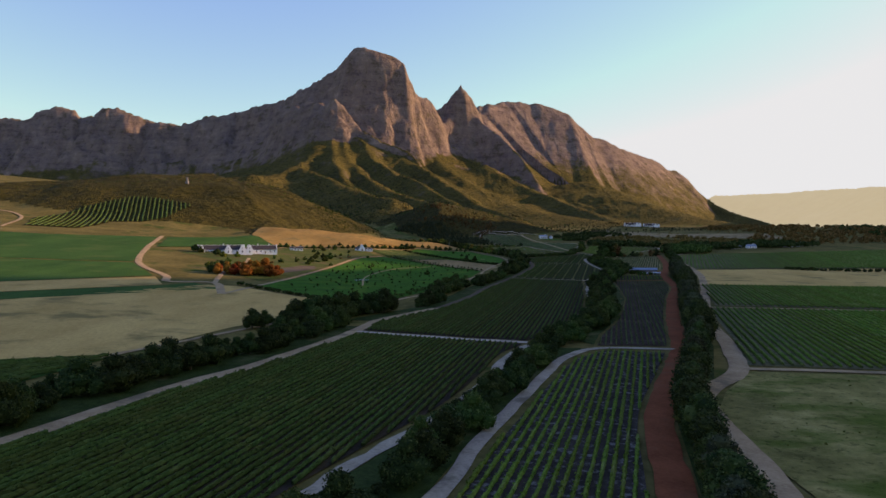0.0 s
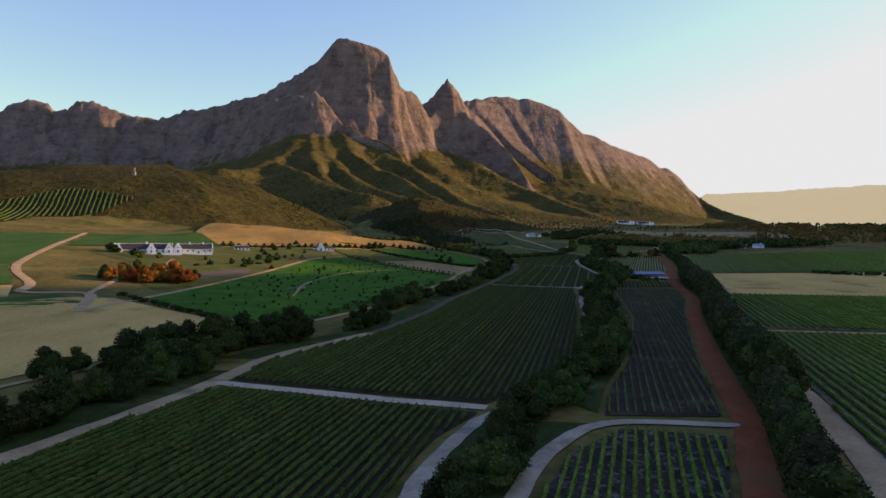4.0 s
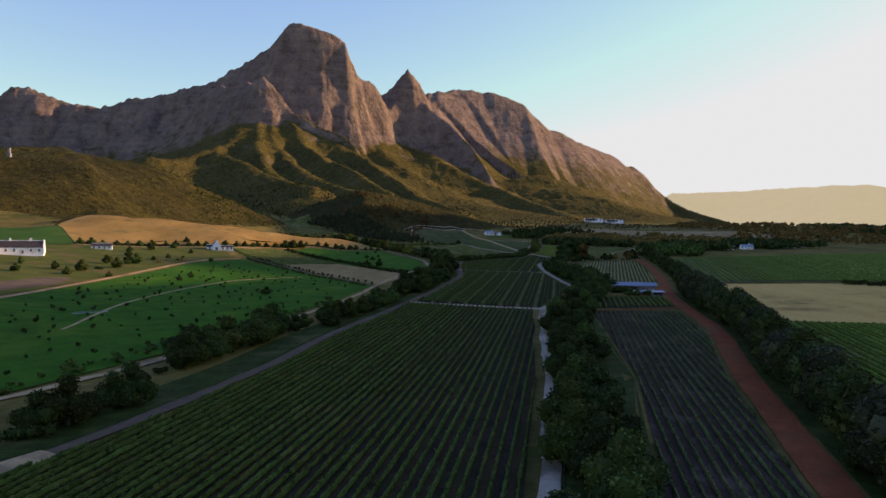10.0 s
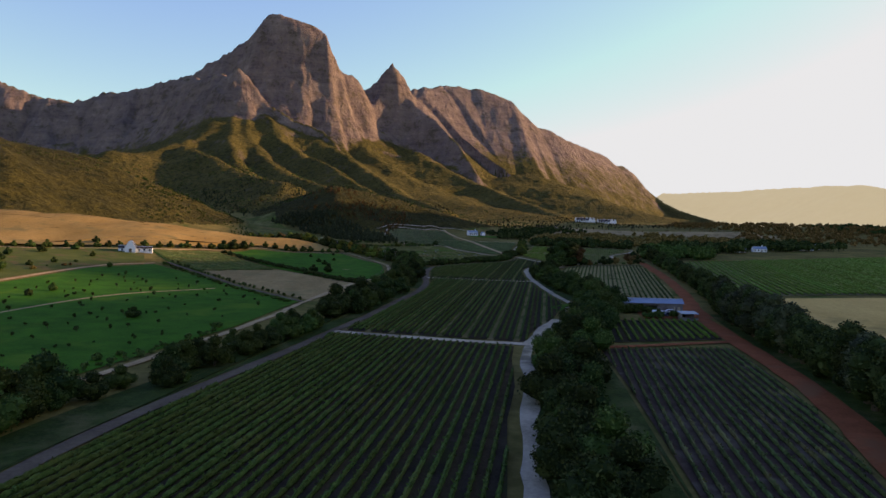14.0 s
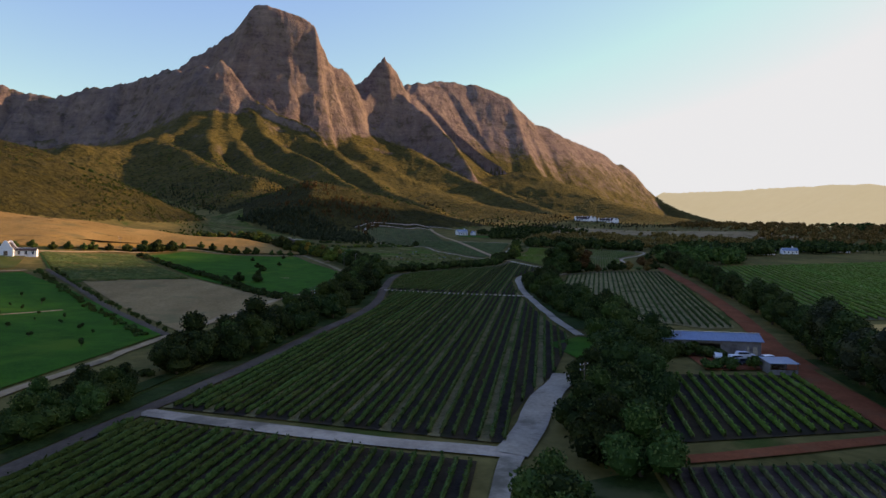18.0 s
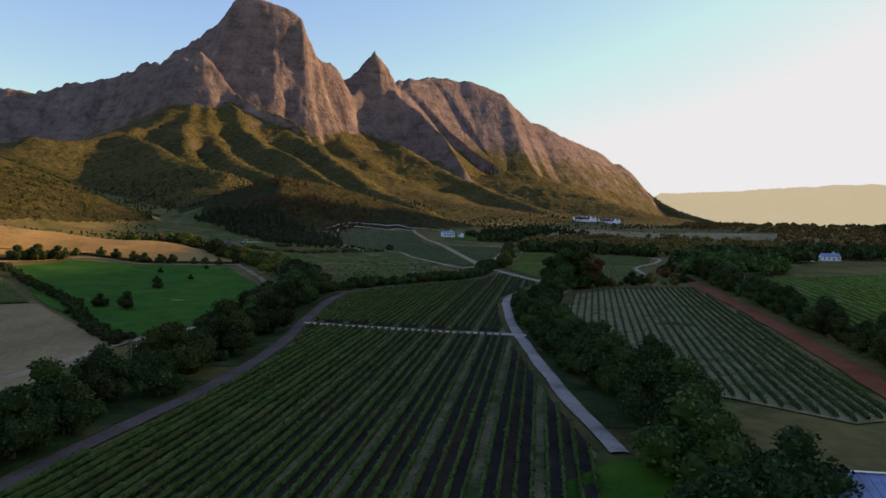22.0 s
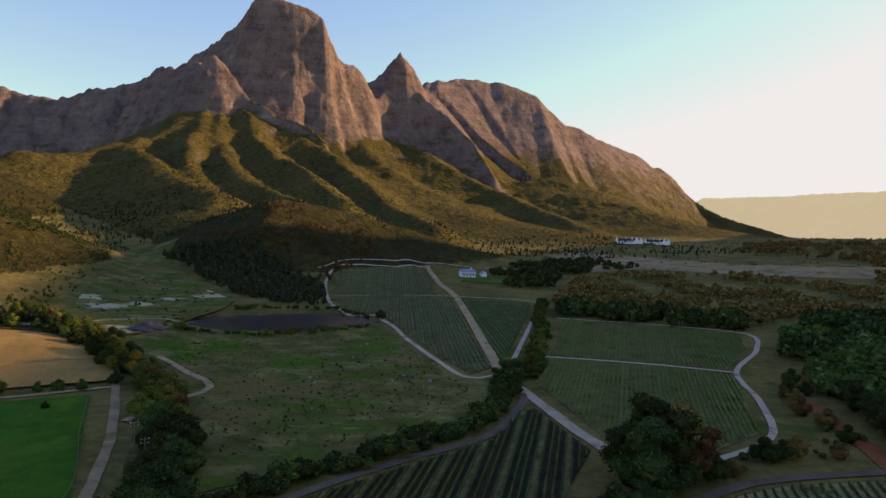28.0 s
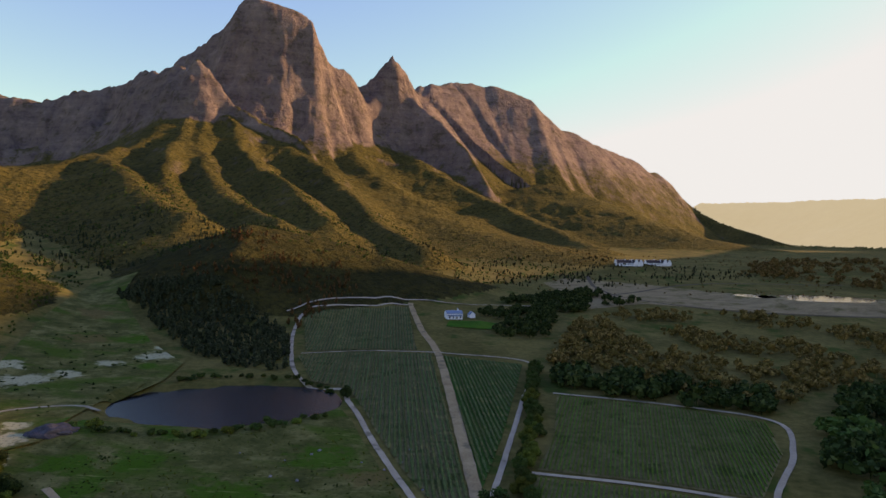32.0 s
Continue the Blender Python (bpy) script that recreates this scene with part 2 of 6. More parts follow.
SPUR_F = [(-490, 2180, 280), (-424, 2080, 261), (-281, 1880, 199), (-171, 1720, 154), (-132, 1660, 145)]
SECOND_RIB = [(93, 3360, 801), (139, 3330, 691), (192, 3300, 624), (298, 3200, 510), (361, 3100, 426), (418, 2980, 298)]
SECOND_FOOT = [(190, 2990, 372), (215, 2930, 345), (291, 2830, 296), (381, 2700, 231), (453, 2520, 180), (507, 2330, 137), (548, 2150, 106)]
APRON = [(-300, 2950, 440), (-60, 2750, 305), (140, 2450, 195), (330, 2150, 128), (480, 1880, 88)]
APRON_E = [(700, 3300, 330), (860, 2980, 220), (1000, 2700, 135), (1150, 2550, 95)]
HILL = [(-1200, 1000, 105), (-700, 1130, 140), (-520, 1220, 165), (-426, 1274, 172), (-360, 1310, 140), (-300, 1345, 100), (-250, 1375, 66)]
SADDLE = [(-426, 1274, 165), (-520, 1500, 150), (-560, 1750, 175), (-620, 2050, 235)]
KNOLL = [(-150, 1550, 78), (-60, 1535, 112), (8, 1530, 132), (75, 1530, 120), (140, 1535, 100), (205, 1545, 76), (265, 1555, 60)]
BANK = [(-420, 1050, 80), (-260, 960, 63), (-150, 965, 54), (-70, 1015, 43), (0, 1060, 33)]
# unseen ridge added out of view; its crest shapes the valley's shadow edge
SHADE_RIDGE = [(2500, -2500, 850), (2350, 300, 820), (2320, 1000, 795), (2320, 1150, 778), (2320, 1205, 718), (2320, 1230, 708), (2320, 1400, 722), (2320, 1515, 692), (2320, 1570, 686), (2320, 1650, 690), (2320, 1710, 694), (2320, 1760, 700),
         (2320, 1850, 726), (2320, 1950, 745), (2320, 2060, 765), (2320, 2090, 742), (2320, 2135, 655), (2320, 2200, 640), (2320, 2270, 620), (2320, 2370, 570), (2350, 2600, 540), (2450, 3000, 480)]
FAR_RANGE = [(2600, 3150, 230), (2340, 3250, 285), (2330, 3400, 312), (2335, 3720, 330), (2250, 4200, 340), (2130, 4450, 338), (1900, 4690, 346)]


def mountain_z(x, y):
    wx = x + 60 * rough(x, y, 420, 3, 11)
    wy = y + 60 * rough(x, y, 420, 3, 23)
    flute = 56 * rough(x, y, 140, 5, 31, True)
    out = np.full(np.shape(x), -500.0)

    def ridge(line, cliff, width, slope, wobble, crag, blunt):
        d, top = along(x + (wx - x) * wobble, y + (wy - y) * wobble, line)
        near = np.clip(d / 60, 0, 1)
        c = np.clip(d + flute * crag * near, 0, None)
        d = np.clip(d + 0.25 * flute * crag * near, 0, None)
        return top - cliff * (1 - np.exp(-((c / width) ** 1.6))) - slope * (np.sqrt(d * d + blunt * blunt) - blunt)

    for line, cliff, width, slope, wobble, crag, blunt in (
            (MAIN, 330, 210, 0.42, 0.3, 1.0, 1), (PEAK, 400, 140, 0.42, 0.12, 0.2, 1), (PLATEAU, 300, 300, 0.36, 0.1, 0.05, 20), (EASTFOOT, 60, 120, 0.36, 0.3, 0.4, 20),
            (BUTTRESS, 220, 130, 0.5, 0.2, 0.6, 20), (CRAG, 130, 45, 0.5, 0.15, 0.7, 1), (PEAK_RIB, 240, 55, 0.6, 0.1, 0.4, 1), (PEAK_RIB_E, 220, 50, 0.6, 0.1, 0.4, 1),
            (SPUR_ROCK, 140, 60, 0.6, 0.15, 0.7, 1), (SPUR, 16, 50, 0.46, 0.25, 0.4, 30), (SPUR_B, 16, 45, 0.5, 0.35, 0.5, 30), (SPUR_C, 16, 45, 0.5, 0.35, 0.5, 30), (SPUR_D, 16, 40, 0.5, 0.35, 0.5, 25),
            (SPUR_E, 16, 50, 0.46, 0.35, 0.5, 40), (SPUR_F, 16, 50, 0.46, 0.35, 0.5, 40), (SECOND_RIB, 150, 90, 0.5, 0.15, 0.25, 1), (SECOND_FOOT, 10, 50, 0.36, 0.4, 0.5, 40), (GULLY, 10, 50, 0.38, 0.4, 0.5, 50),
            (APRON, 0, 50, 0.25, 0.5, 0.4, 60), (APRON_E, 0, 50, 0.27, 0.5, 0.4, 60)):
        out = 9 * np.logaddexp(out / 9, ridge(line, cliff, width, slope, wobble, crag, blunt) / 9)
    rugged = smooth(330, 560, out) * smooth(1000, 780, out)
    massif = 1 - 0.6 * smooth(100, 500, x)
    out = out - massif * (13 * rough(x, y, 300, 5, 43, True) + 5 * rough(x, y, 80, 4, 41, True)) * smooth(70, 300, out) * smooth(1000, 700, out)
    gully = (6 * rough(x, y, 120, 4, 53, True) + 2.5 * rough(x, y, 40, 3, 57, True)) * smooth(90, 160, out) * smooth(480, 330, out)
    return out - gully - massif * rugged * (12 * rough(x, y, 64, 3, 47, True) + 7 * rough(x, y, 28, 2, 49, True))


def hill_z(x, y):
    out = np.full(np.shape(x), -500.0)
    for line, slope, wide in ((HILL, 0.42, 120), (SADDLE, 0.5, 120), (KNOLL, 0.45, 60), (BANK, 0.22, 40)):
        wob = 40 * rough(x, y, 260, 3, 51)
        d, top = along(x + wob, y - wob, line)
        out = np.maximum(out, top - slope * (np.sqrt(d * d + wide * wide) - wide) - 5 * rough(x, y, 110, 3, 61, True))
    return out


def range_z(x, y):
    wob = x + 30 * rough(x, y, 400, 3, 71)
    d, top = along(wob, y, SHADE_RIDGE)
    e, low = along(wob, y, FAR_RANGE)
    return np.maximum(top - 1.1 * d, low - 0.6 * e) - 8 * rough(x, y, 260, 4, 81, True)


def land(x, y):
    """The height of the ground, and how far mountain, hill and range stand out of the floor."""
    f = floor_z(x, y)
    low = np.full(np.shape(x), -500.0)
    far = np.max(y) > 1300
    m = mountain_z(x, y) if far else low
    h = hill_z(x, y) if np.max(y) > 560 else low
    r = range_z(x, y) if far or np.max(x) > 1400 else low
    k = 14.0
    z = f
    for other in (h, m, r):
        z = np.maximum(z, other) + k * np.exp(-np.abs(z - other) / k) * 0.35 * (other > f - 60)
    for cx, cy, ax, ay, level_ in ((72, 1116, 60, 43, 34.0), (638, 1512, 64, 50, 57.0), (572, 1536, 22, 30, 57.0)):
        q = np.hypot((x - cx) / ax, (y - cy) / ay) + 0.08 * grain(x / 25, y / 25, 91)
        z = z + (np.maximum(z, level_ + 0.8) - z) * smooth(1.75, 1.12, q)
        b = smooth(1.06, 0.9, q)
        z = z * (1 - b) + (level_ - 1.4) * b
    return z, m - f, h - f, r - f


def land_z(x, y):
    return land(np.asarray(x, float), np.asarray(y, float))[0]


def mesh_from(name, verts, faces, mat, smooth_faces=True):
    me = bpy.data.meshes.new(name)
    verts, faces = np.asarray(verts, np.float32), np.asarray(faces, np.int32)
    k = faces.shape[1]
    me.vertices.add(len(verts)), me.loops.add(faces.size), me.polygons.add(len(faces))
    me.vertices.foreach_set("co", verts.ravel())
    me.loops.foreach_set("vertex_index", faces.ravel())
    me.polygons.foreach_set("loop_start", np.arange(0, faces.size, k, dtype=np.int32))
    me.polygons.foreach_set("use_smooth", np.full(len(faces), smooth_faces, dtype=bool))
    me.update(calc_edges=True)
    me.materials.append(mat)
    return me


# ---- ground, hills and mountains ----
az = np.radians(np.concatenate([np.arange(-180, -50, 3.0), np.linspace(-50, 54, 800), np.arange(57, 178, 3.0)]))
rad = np.concatenate([[1, 40, 80, 110], np.arange(130, 1000, 10.0), np.arange(1000, 2700, 9.0), np.arange(2700, 3900, 7.0), np.arange(3900, 5700, 18.0)])
gr, ga = np.meshgrid(rad, az, indexing="ij")
gx, gy = gr * np.sin(ga), -250 + gr * np.cos(ga)
gz, mz, hz, rz_ = land(gx, gy)
n_r, n_a = gx.shape
idx = np.arange(n_r * n_a).reshape(n_r, n_a)
wrap = np.concatenate([np.arange(n_a), [0]])
quads = np.stack([idx[:-1, :], idx[1:, :], idx[1:, wrap[1:]], idx[:-1, wrap[1:]]], -1)[..., ::-1].reshape(-1, 4)
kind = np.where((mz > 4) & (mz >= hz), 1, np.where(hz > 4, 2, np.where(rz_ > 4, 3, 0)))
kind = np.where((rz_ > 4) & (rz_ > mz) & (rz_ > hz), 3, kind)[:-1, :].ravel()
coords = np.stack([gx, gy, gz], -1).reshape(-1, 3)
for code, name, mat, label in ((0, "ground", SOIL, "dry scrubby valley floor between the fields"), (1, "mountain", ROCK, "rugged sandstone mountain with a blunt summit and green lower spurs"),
                               (2, "hill", HEATH, "rounded heath-covered foothills below the mountain"), (3, "mountain_range", DISTANT_HAZE, "far mountain range with haze added as a glow, and an unseen ridge shading the valley")):
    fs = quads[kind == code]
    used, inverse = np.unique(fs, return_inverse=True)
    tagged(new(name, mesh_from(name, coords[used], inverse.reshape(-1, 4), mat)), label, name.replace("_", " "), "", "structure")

# ---- field materials ----
VINE = mottled("vine_leaves", (0.0198, 0.039, 0.00818), (0.0825, 0.123, 0.0273), 1.6, 0.3, 0.75, 0.06, (0.0825, 0.099, 0.0246), 9.0, (1, 1, 1), 0.15)
VINE_PALE = mottled("young_vine_leaves", (0.033, 0.054, 0.0164), (0.124, 0.15, 0.0464), 1.6, 0.3, 0.75, 0.06, (0.165, 0.15, 0.0546), 9.0, (1, 1, 1), 0.15)
DARK_SOIL = mottled("dark_vineyard_soil", (0.02, 0.016, 0.01), (0.062, 0.048, 0.03), 6, 0.5, 0.95, 0.05, (0.035, 0.036, 0.013), 8)
COVER = mottled("dry_cover_crop", (0.0242, 0.018, 0.00893), (0.088, 0.062, 0.0298), 5, 0.4, 0.95, 0.06, (0.033, 0.038, 0.0139), 10)
LANE = mottled("pale_grassy_lane", (0.088, 0.078, 0.0248), (0.275, 0.215, 0.0893), 4, 0.5, 0.95, 0.06, (0.066, 0.085, 0.0198), 12)
BROWN_SOIL = mottled("brown_vineyard_soil", (0.034, 0.022, 0.015), (0.085, 0.057, 0.038), 5, 0.5, 0.95, 0.05, (0.10, 0.078, 0.052), 9)
VINE_BRIGHT = mottled("bright_vine_leaves", (0.04, 0.078, 0.009), (0.15, 0.225, 0.03), 1.6, 0.3, 0.75, 0.06, (0.165, 0.2, 0.05), 9.0, (1, 1, 1), 0.15)
SAND = mottled("pale_sandy_track", (0.247, 0.165, 0.0813), (0.468, 0.338, 0.179), 9, 0.8, 0.95, 0.03, (0.195, 0.15, 0.0843), 12)
WHITE_SAND = mottled("white_sand_track", (0.221, 0.181, 0.121), (0.455, 0.381, 0.258), 9, 0.8, 0.95, 0.03, (0.156, 0.131, 0.0843), 12)
BROWN_TRACK = mottled("brown_track", (0.075, 0.055, 0.036), (0.155, 0.12, 0.08), 9, 0.8, 0.95, 0.03, (0.12, 0.1, 0.06), 12)
PALE_TRACK = mottled("pale_dusty_track", (0.30, 0.235, 0.16), (0.52, 0.42, 0.29), 9, 0.8, 0.95, 0.03, (0.19, 0.155, 0.105), 12)
DUST = mottled("pinkish_bare_dust", (0.17, 0.12, 0.0589), (0.36, 0.27, 0.136), 30, 3.0, 0.95, 0.1, (0.12, 0.10, 0.0341), 25, (1, 3, 1))
RED_EARTH = mottled("red_earth", (0.15, 0.045, 0.0174), (0.29, 0.095, 0.0372), 8, 0.7, 0.95, 0.04, (0.20, 0.085, 0.0372), 14)
STUBBLE = mottled("golden_stubble", (0.20, 0.122, 0.032), (0.36, 0.228, 0.07), 25, 0.9, 0.95, 0.05, (0.17, 0.13, 0.045), 22, (1, 0.35, 1))
PALE_STUBBLE = mottled("mown_straw_field", (0.364, 0.231, 0.0645), (0.598, 0.4, 0.129), 25, 0.9, 0.95, 0.05, (0.221, 0.163, 0.0546), 35, (1, 0.35, 1))
LAWN = mottled("watered_lawn", (0.016, 0.06, 0.004), (0.046, 0.14, 0.009), 9, 0.6, 0.85, 0.05, (0.066, 0.13, 0.009), 26)
CROP = mottled("low_green_crop", (0.02, 0.06, 0.009), (0.055, 0.115, 0.02), 20, 0.9, 0.85, 0.06, (0.065, 0.10, 0.02), 30, (1, 0.25, 1))
PASTURE = mottled("rough_pasture", (0.07, 0.075, 0.0174), (0.18, 0.155, 0.0434), 22, 1.2, 0.95, 0.1, (0.045, 0.085, 0.0136), 26)
GARDEN = mottled("garden_grass", (0.045, 0.065, 0.012), (0.105, 0.115, 0.026), 14, 1.0, 0.9, 0.05, (0.13, 0.09, 0.04), 16)
PLOUGHED = mottled("ploughed_brown_field", (0.184, 0.121, 0.0477), (0.345, 0.241, 0.0998), 16, 0.8, 0.95, 0.06, (0.184, 0.149, 0.0608), 20, (1, 0.3, 1))
PATCHY_SOIL = mottled("patchy_sandy_soil", (0.03, 0.024, 0.016), (0.08, 0.066, 0.045), 5, 0.5, 0.95, 0.05, (0.2, 0.185, 0.145), 2.2)
PALE_LANE = mottled("dry_grass_lane", (0.15, 0.12, 0.045), (0.40, 0.32, 0.13), 4, 0.5, 0.95, 0.06, (0.10, 0.10, 0.03), 9)
GREY_LANE = mottled("grey_brown_vineyard_lane", (0.085, 0.078, 0.036), (0.20, 0.18, 0.08), 4, 0.5, 0.95, 0.06, (0.075, 0.085, 0.026), 9)
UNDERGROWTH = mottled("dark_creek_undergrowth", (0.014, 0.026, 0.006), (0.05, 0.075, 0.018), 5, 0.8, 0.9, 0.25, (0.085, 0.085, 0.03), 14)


# bare sand, wet green grass and dry earth on the meadow (x, y, radius)
SANDY = [(0, 1215, 17), (-2, 1238, 10), (-46, 1142, 17), (-30, 1160, 12), (-70, 1166, 14), (-20, 1190, 10), (4, 1040, 12), (-4, 1062, 9), (112, 1098, 7), (14, 1018, 6)]
LUSH = [(4, 1186, 10), (38, 1022, 16), (60, 1030, 14), (52, 1004, 14), (100, 1000, 22), (130, 1040, 20), (20, 1075, 14), (60, 1062, 10), (-50, 1090, 16), (-30, 1260, 18)]
DRY = [(60, 972, 20), (88, 962, 22), (110, 960, 18), (36, 990, 10), (150, 1020, 14), (90, 930, 16), (70, 1066, 10), (-60, 1250, 20), (-90, 1330, 24)]


def spots(n, l, places):
    """How far a point lies within any of the ragged round places (x, y, radius)."""
    tc, best = n.new("ShaderNodeTexCoord"), None
    flat = n.new("ShaderNodeVectorMath")
    flat.operation, flat.inputs[1].default_value = "MULTIPLY", (1, 1, 0)
    l.new(tc.outputs["Object"], flat.inputs[0])
    ragged = maths(n, l, "MULTIPLY", maths(n, l, "SUBTRACT", noise_node(n, l, 9, 6, 0.7), 0.5), 2.6)
    for x, y, r in places:
        d = n.new("ShaderNodeVectorMath")
        d.operation, d.inputs[1].default_value = "DISTANCE", (x, y, 0)
        l.new(flat.outputs["Vector"], d.inputs[0])
        q = maths(n, l, "SUBTRACT", 1.0, maths(n, l, "DIVIDE", d.outputs["Value"], r))
        best = q if best is None else maths(n, l, "MAXIMUM", best, q)
    return level(n, l, maths(n, l, "ADD", best, ragged), 0.15, 0.6)


def tussock_meadow(name, sandy, lush, dry, low, middle, top):
    """Dry grass with green flushes, pale streaks, dark tussocks and bare places."""
    m, n, l, b = material(name, 0.95)
    base = ramp(n, l, noise_node(n, l, 14, 6, 0.7), [(0.32, low), (0.5, middle), (0.68, top)])
    flush = level(n, l, noise_node(n, l, 38, 5, 0.65, "Object", (1, 1.8, 1)), 0.47, 0.62)
    col = mix(n, l, maths(n, l, "MULTIPLY", flush, 0.8), base, (0.055, 0.095, 0.00868))
    if lush:
        col = mix(n, l, maths(n, l, "MULTIPLY", spots(n, l, lush), 0.85), col, (0.045, 0.105, 0.0062))
    if dry:
        col = mix(n, l, maths(n, l, "MULTIPLY", spots(n, l, dry), 0.8), col, (0.15, 0.105, 0.0341))
    streak = level(n, l, noise_node(n, l, 7, 4, 0.7, "Object", (0.5, 2.2, 1)), 0.6, 0.72)
    col = mix(n, l, maths(n, l, "MULTIPLY", streak, 0.5), col, (0.30, 0.26, 0.093))
    if sandy:
        col = mix(n, l, maths(n, l, "MULTIPLY", spots(n, l, sandy), 0.9), col, (0.42, 0.38, 0.211))
    tuft = level(n, l, noise_node(n, l, 1.9, 3, 0.7), 0.56, 0.64)
    col = mix(n, l, maths(n, l, "MULTIPLY", tuft, 0.55), col, (0.025, 0.034, 0.00558))
    l.new(col, b.inputs["Base Color"])
    bump(n, l, b, noise_node(n, l, 1.2, 5, 0.7), 0.25)
    return m


MEADOW = tussock_meadow("tussock_meadow", SANDY, LUSH, DRY, (0.05, 0.055, 0.013), (0.105, 0.10, 0.027), (0.21, 0.18, 0.06))
PASTURE = tussock_meadow("rough_dry_pasture", (), (), (), (0.10, 0.095, 0.025), (0.20, 0.175, 0.05), (0.33, 0.28, 0.09))


# ---- laying things on the land ----
def part(name, mesh, parent, label="", m=None):
    ob = new(name, mesh)
    ob.parent = parent
    if m is not None:
        ob.matrix_basis = m
    return tagged(ob, label)


def spans(poly, u):
    """Where the line at u, in the poly's own frame, runs inside it."""
    cuts = []
    for (ax, ay), (bx, by) in zip(poly, poly[1:] + poly[:1]):
        if (ax <= u) != (bx <= u):
            cuts.append(ay + (u - ax) / (bx - ax) * (by - ay))
    cuts.sort()
    return list(zip(cuts[::2], cuts[1::2]))


def turned(poly, degrees):
    """The poly with its y axis along the given compass bearing."""
    c, s = math.cos(radians(degrees)), math.sin(radians(degrees))
    return [(x * c - y * s, x * s + y * c) for x, y in poly]


def back(u, v, degrees):
    c, s = math.cos(radians(degrees)), math.sin(radians(degrees))
    return u * c + v * s, -u * s + v * c


def patch_mesh(name, poly, bearing, strip, lift, mats, step=9.0):
    """A sheet over the land within the poly, in strips along the bearing; the materials take turns from strip to strip."""
    p = turned(poly, bearing)
    us = sorted(set([round(a, 3) for a, _ in p] + list(np.arange(math.ceil(min(a for a, _ in p) / strip) * strip, max(a for a, _ in p), strip))))
    pts, faces, codes = [], [], []
    for a, b in zip(us, us[1:]):
        if b - a < 0.02:
            continue
        e = (b - a) * 0.001
        for (a0, a1), (b0, b1) in zip(spans(p, a + e), spans(p, b - e)):
            n = max(1, int(max(a1 - a0, b1 - b0) / step))
            k = len(pts)
            for i in range(n + 1):
                pts += [(a, a0 + (a1 - a0) * i / n), (b, b0 + (b1 - b0) * i / n)]
            faces += [(k + 2 * i, k + 2 * i + 1, k + 2 * i + 3, k + 2 * i + 2) for i in range(n)]
            codes += [int(math.floor((a + b) / 2 / strip)) % len(mats)] * n
    uv = np.array(pts)
    x, y = back(uv[:, 0], uv[:, 1], bearing)
    xyz, same = np.unique(np.round(np.stack([x, y, land_z(x, y) + lift], -1), 2), axis=0, return_inverse=True)
    faces = same.ravel()[np.array(faces)]
    codes = [c for c, q in zip(codes, faces) if len(set(q)) == 4]
    faces = np.array([q for q in faces if len(set(q)) == 4])
    me = mesh_from(name, xyz, faces, mats[0])
    for m in mats[1:]:
        me.materials.append(m)
    me.polygons.foreach_set("material_index", np.array(codes, np.int32))
    return me


def field(name, poly, mat, label, bearing=14, lift=0.25, strip=6.0):
    return tagged(new(name, patch_mesh(name, poly, bearing, strip, lift, [mat])), label, name.split("_")[-1], "", "structure")


rng = np.random.default_rng(7)


def row_mesh(u, v0, v1, bearing, seg, high, wide, leaf):
    """One trellised row of vines: a ragged hedge with thin spots."""
    n = max(2, int((v1 - v0) / seg))
    v = np.linspace(v0, v1, n + 1)
    vigour = np.clip(0.95 + 0.28 * grain(v / 6 + u, v * 0 + u, 3) + 0.22 * (rng.random(n + 1) - 0.5), 0.25, 1.3)
    vigour[rng.random(n + 1) < 0.015] = 0.2
    vigour[[0, -1]] *= 0.6
    sway = 0.12 * (rng.random(n + 1) - 0.5)
    half = wide / 2 * vigour
    prof = [(-0.75, 0.35), (-1.0, 0.62), (-0.45, 1.0), (0.45, 1.0), (1.0, 0.62), (0.75, 0.35)]
    cols = []
    for pu, pz in prof:
        jit = 0.22 * (rng.random(n + 1) - 0.5)
        uu = u + sway + pu * half + jit * wide
        x, y = back(uu, v + 0.3 * seg * (rng.random(n + 1) - 0.5), bearing)
        cols.append((x, y, pz * high * (0.6 + 0.4 * vigour) * (1 + 0.25 * (rng.random(n + 1) - 0.5))))
    base = land_z(*back(np.full(n + 1, u), v, bearing))
    pts = np.stack([np.stack([x, y, base + z], -1) for x, y, z in cols], 1)
    k = len(prof)
    i = np.arange(n)[:, None] * k
    j = np.arange(k - 1)[None, :]
    faces = np.stack([i + j, i + j + k, i + j + k + 1, i + j + 1], -1).reshape(-1, 4)
    hedge = pts.reshape(-1, 3)
    q = int((v1 - v0) * (3.2 if seg < 1 else 1.6))
    lv = v0 + (v1 - v0) * rng.random(q)
    near = np.clip(((lv - v0) / (v1 - v0) * n).astype(int), 0, n)
    lu = u + wide * 0.62 * (rng.random(q) * 2 - 1)
    x, y = back(lu, lv, bearing)
    c = np.stack([x, y, base[near] + high * (0.45 + 0.75 * rng.random(q)) * (0.6 + 0.4 * vigour[near])], -1)
    t = rng.normal(size=(q, 3)) * 0.17
    s = np.cross(t, rng.normal(size=(q, 3)))
    s *= 0.15 / (np.linalg.norm(s, axis=1)[:, None] + 1e-6)
    leaves = np.stack([c - t, c + s, c + t, c - s], 1).reshape(-1, 3)
    faces = np.concatenate([faces, np.arange(4 * q).reshape(-1, 4) + len(hedge)])
    return mesh_from("vine_hedge", np.concatenate([hedge, leaves]), faces, leaf, False)


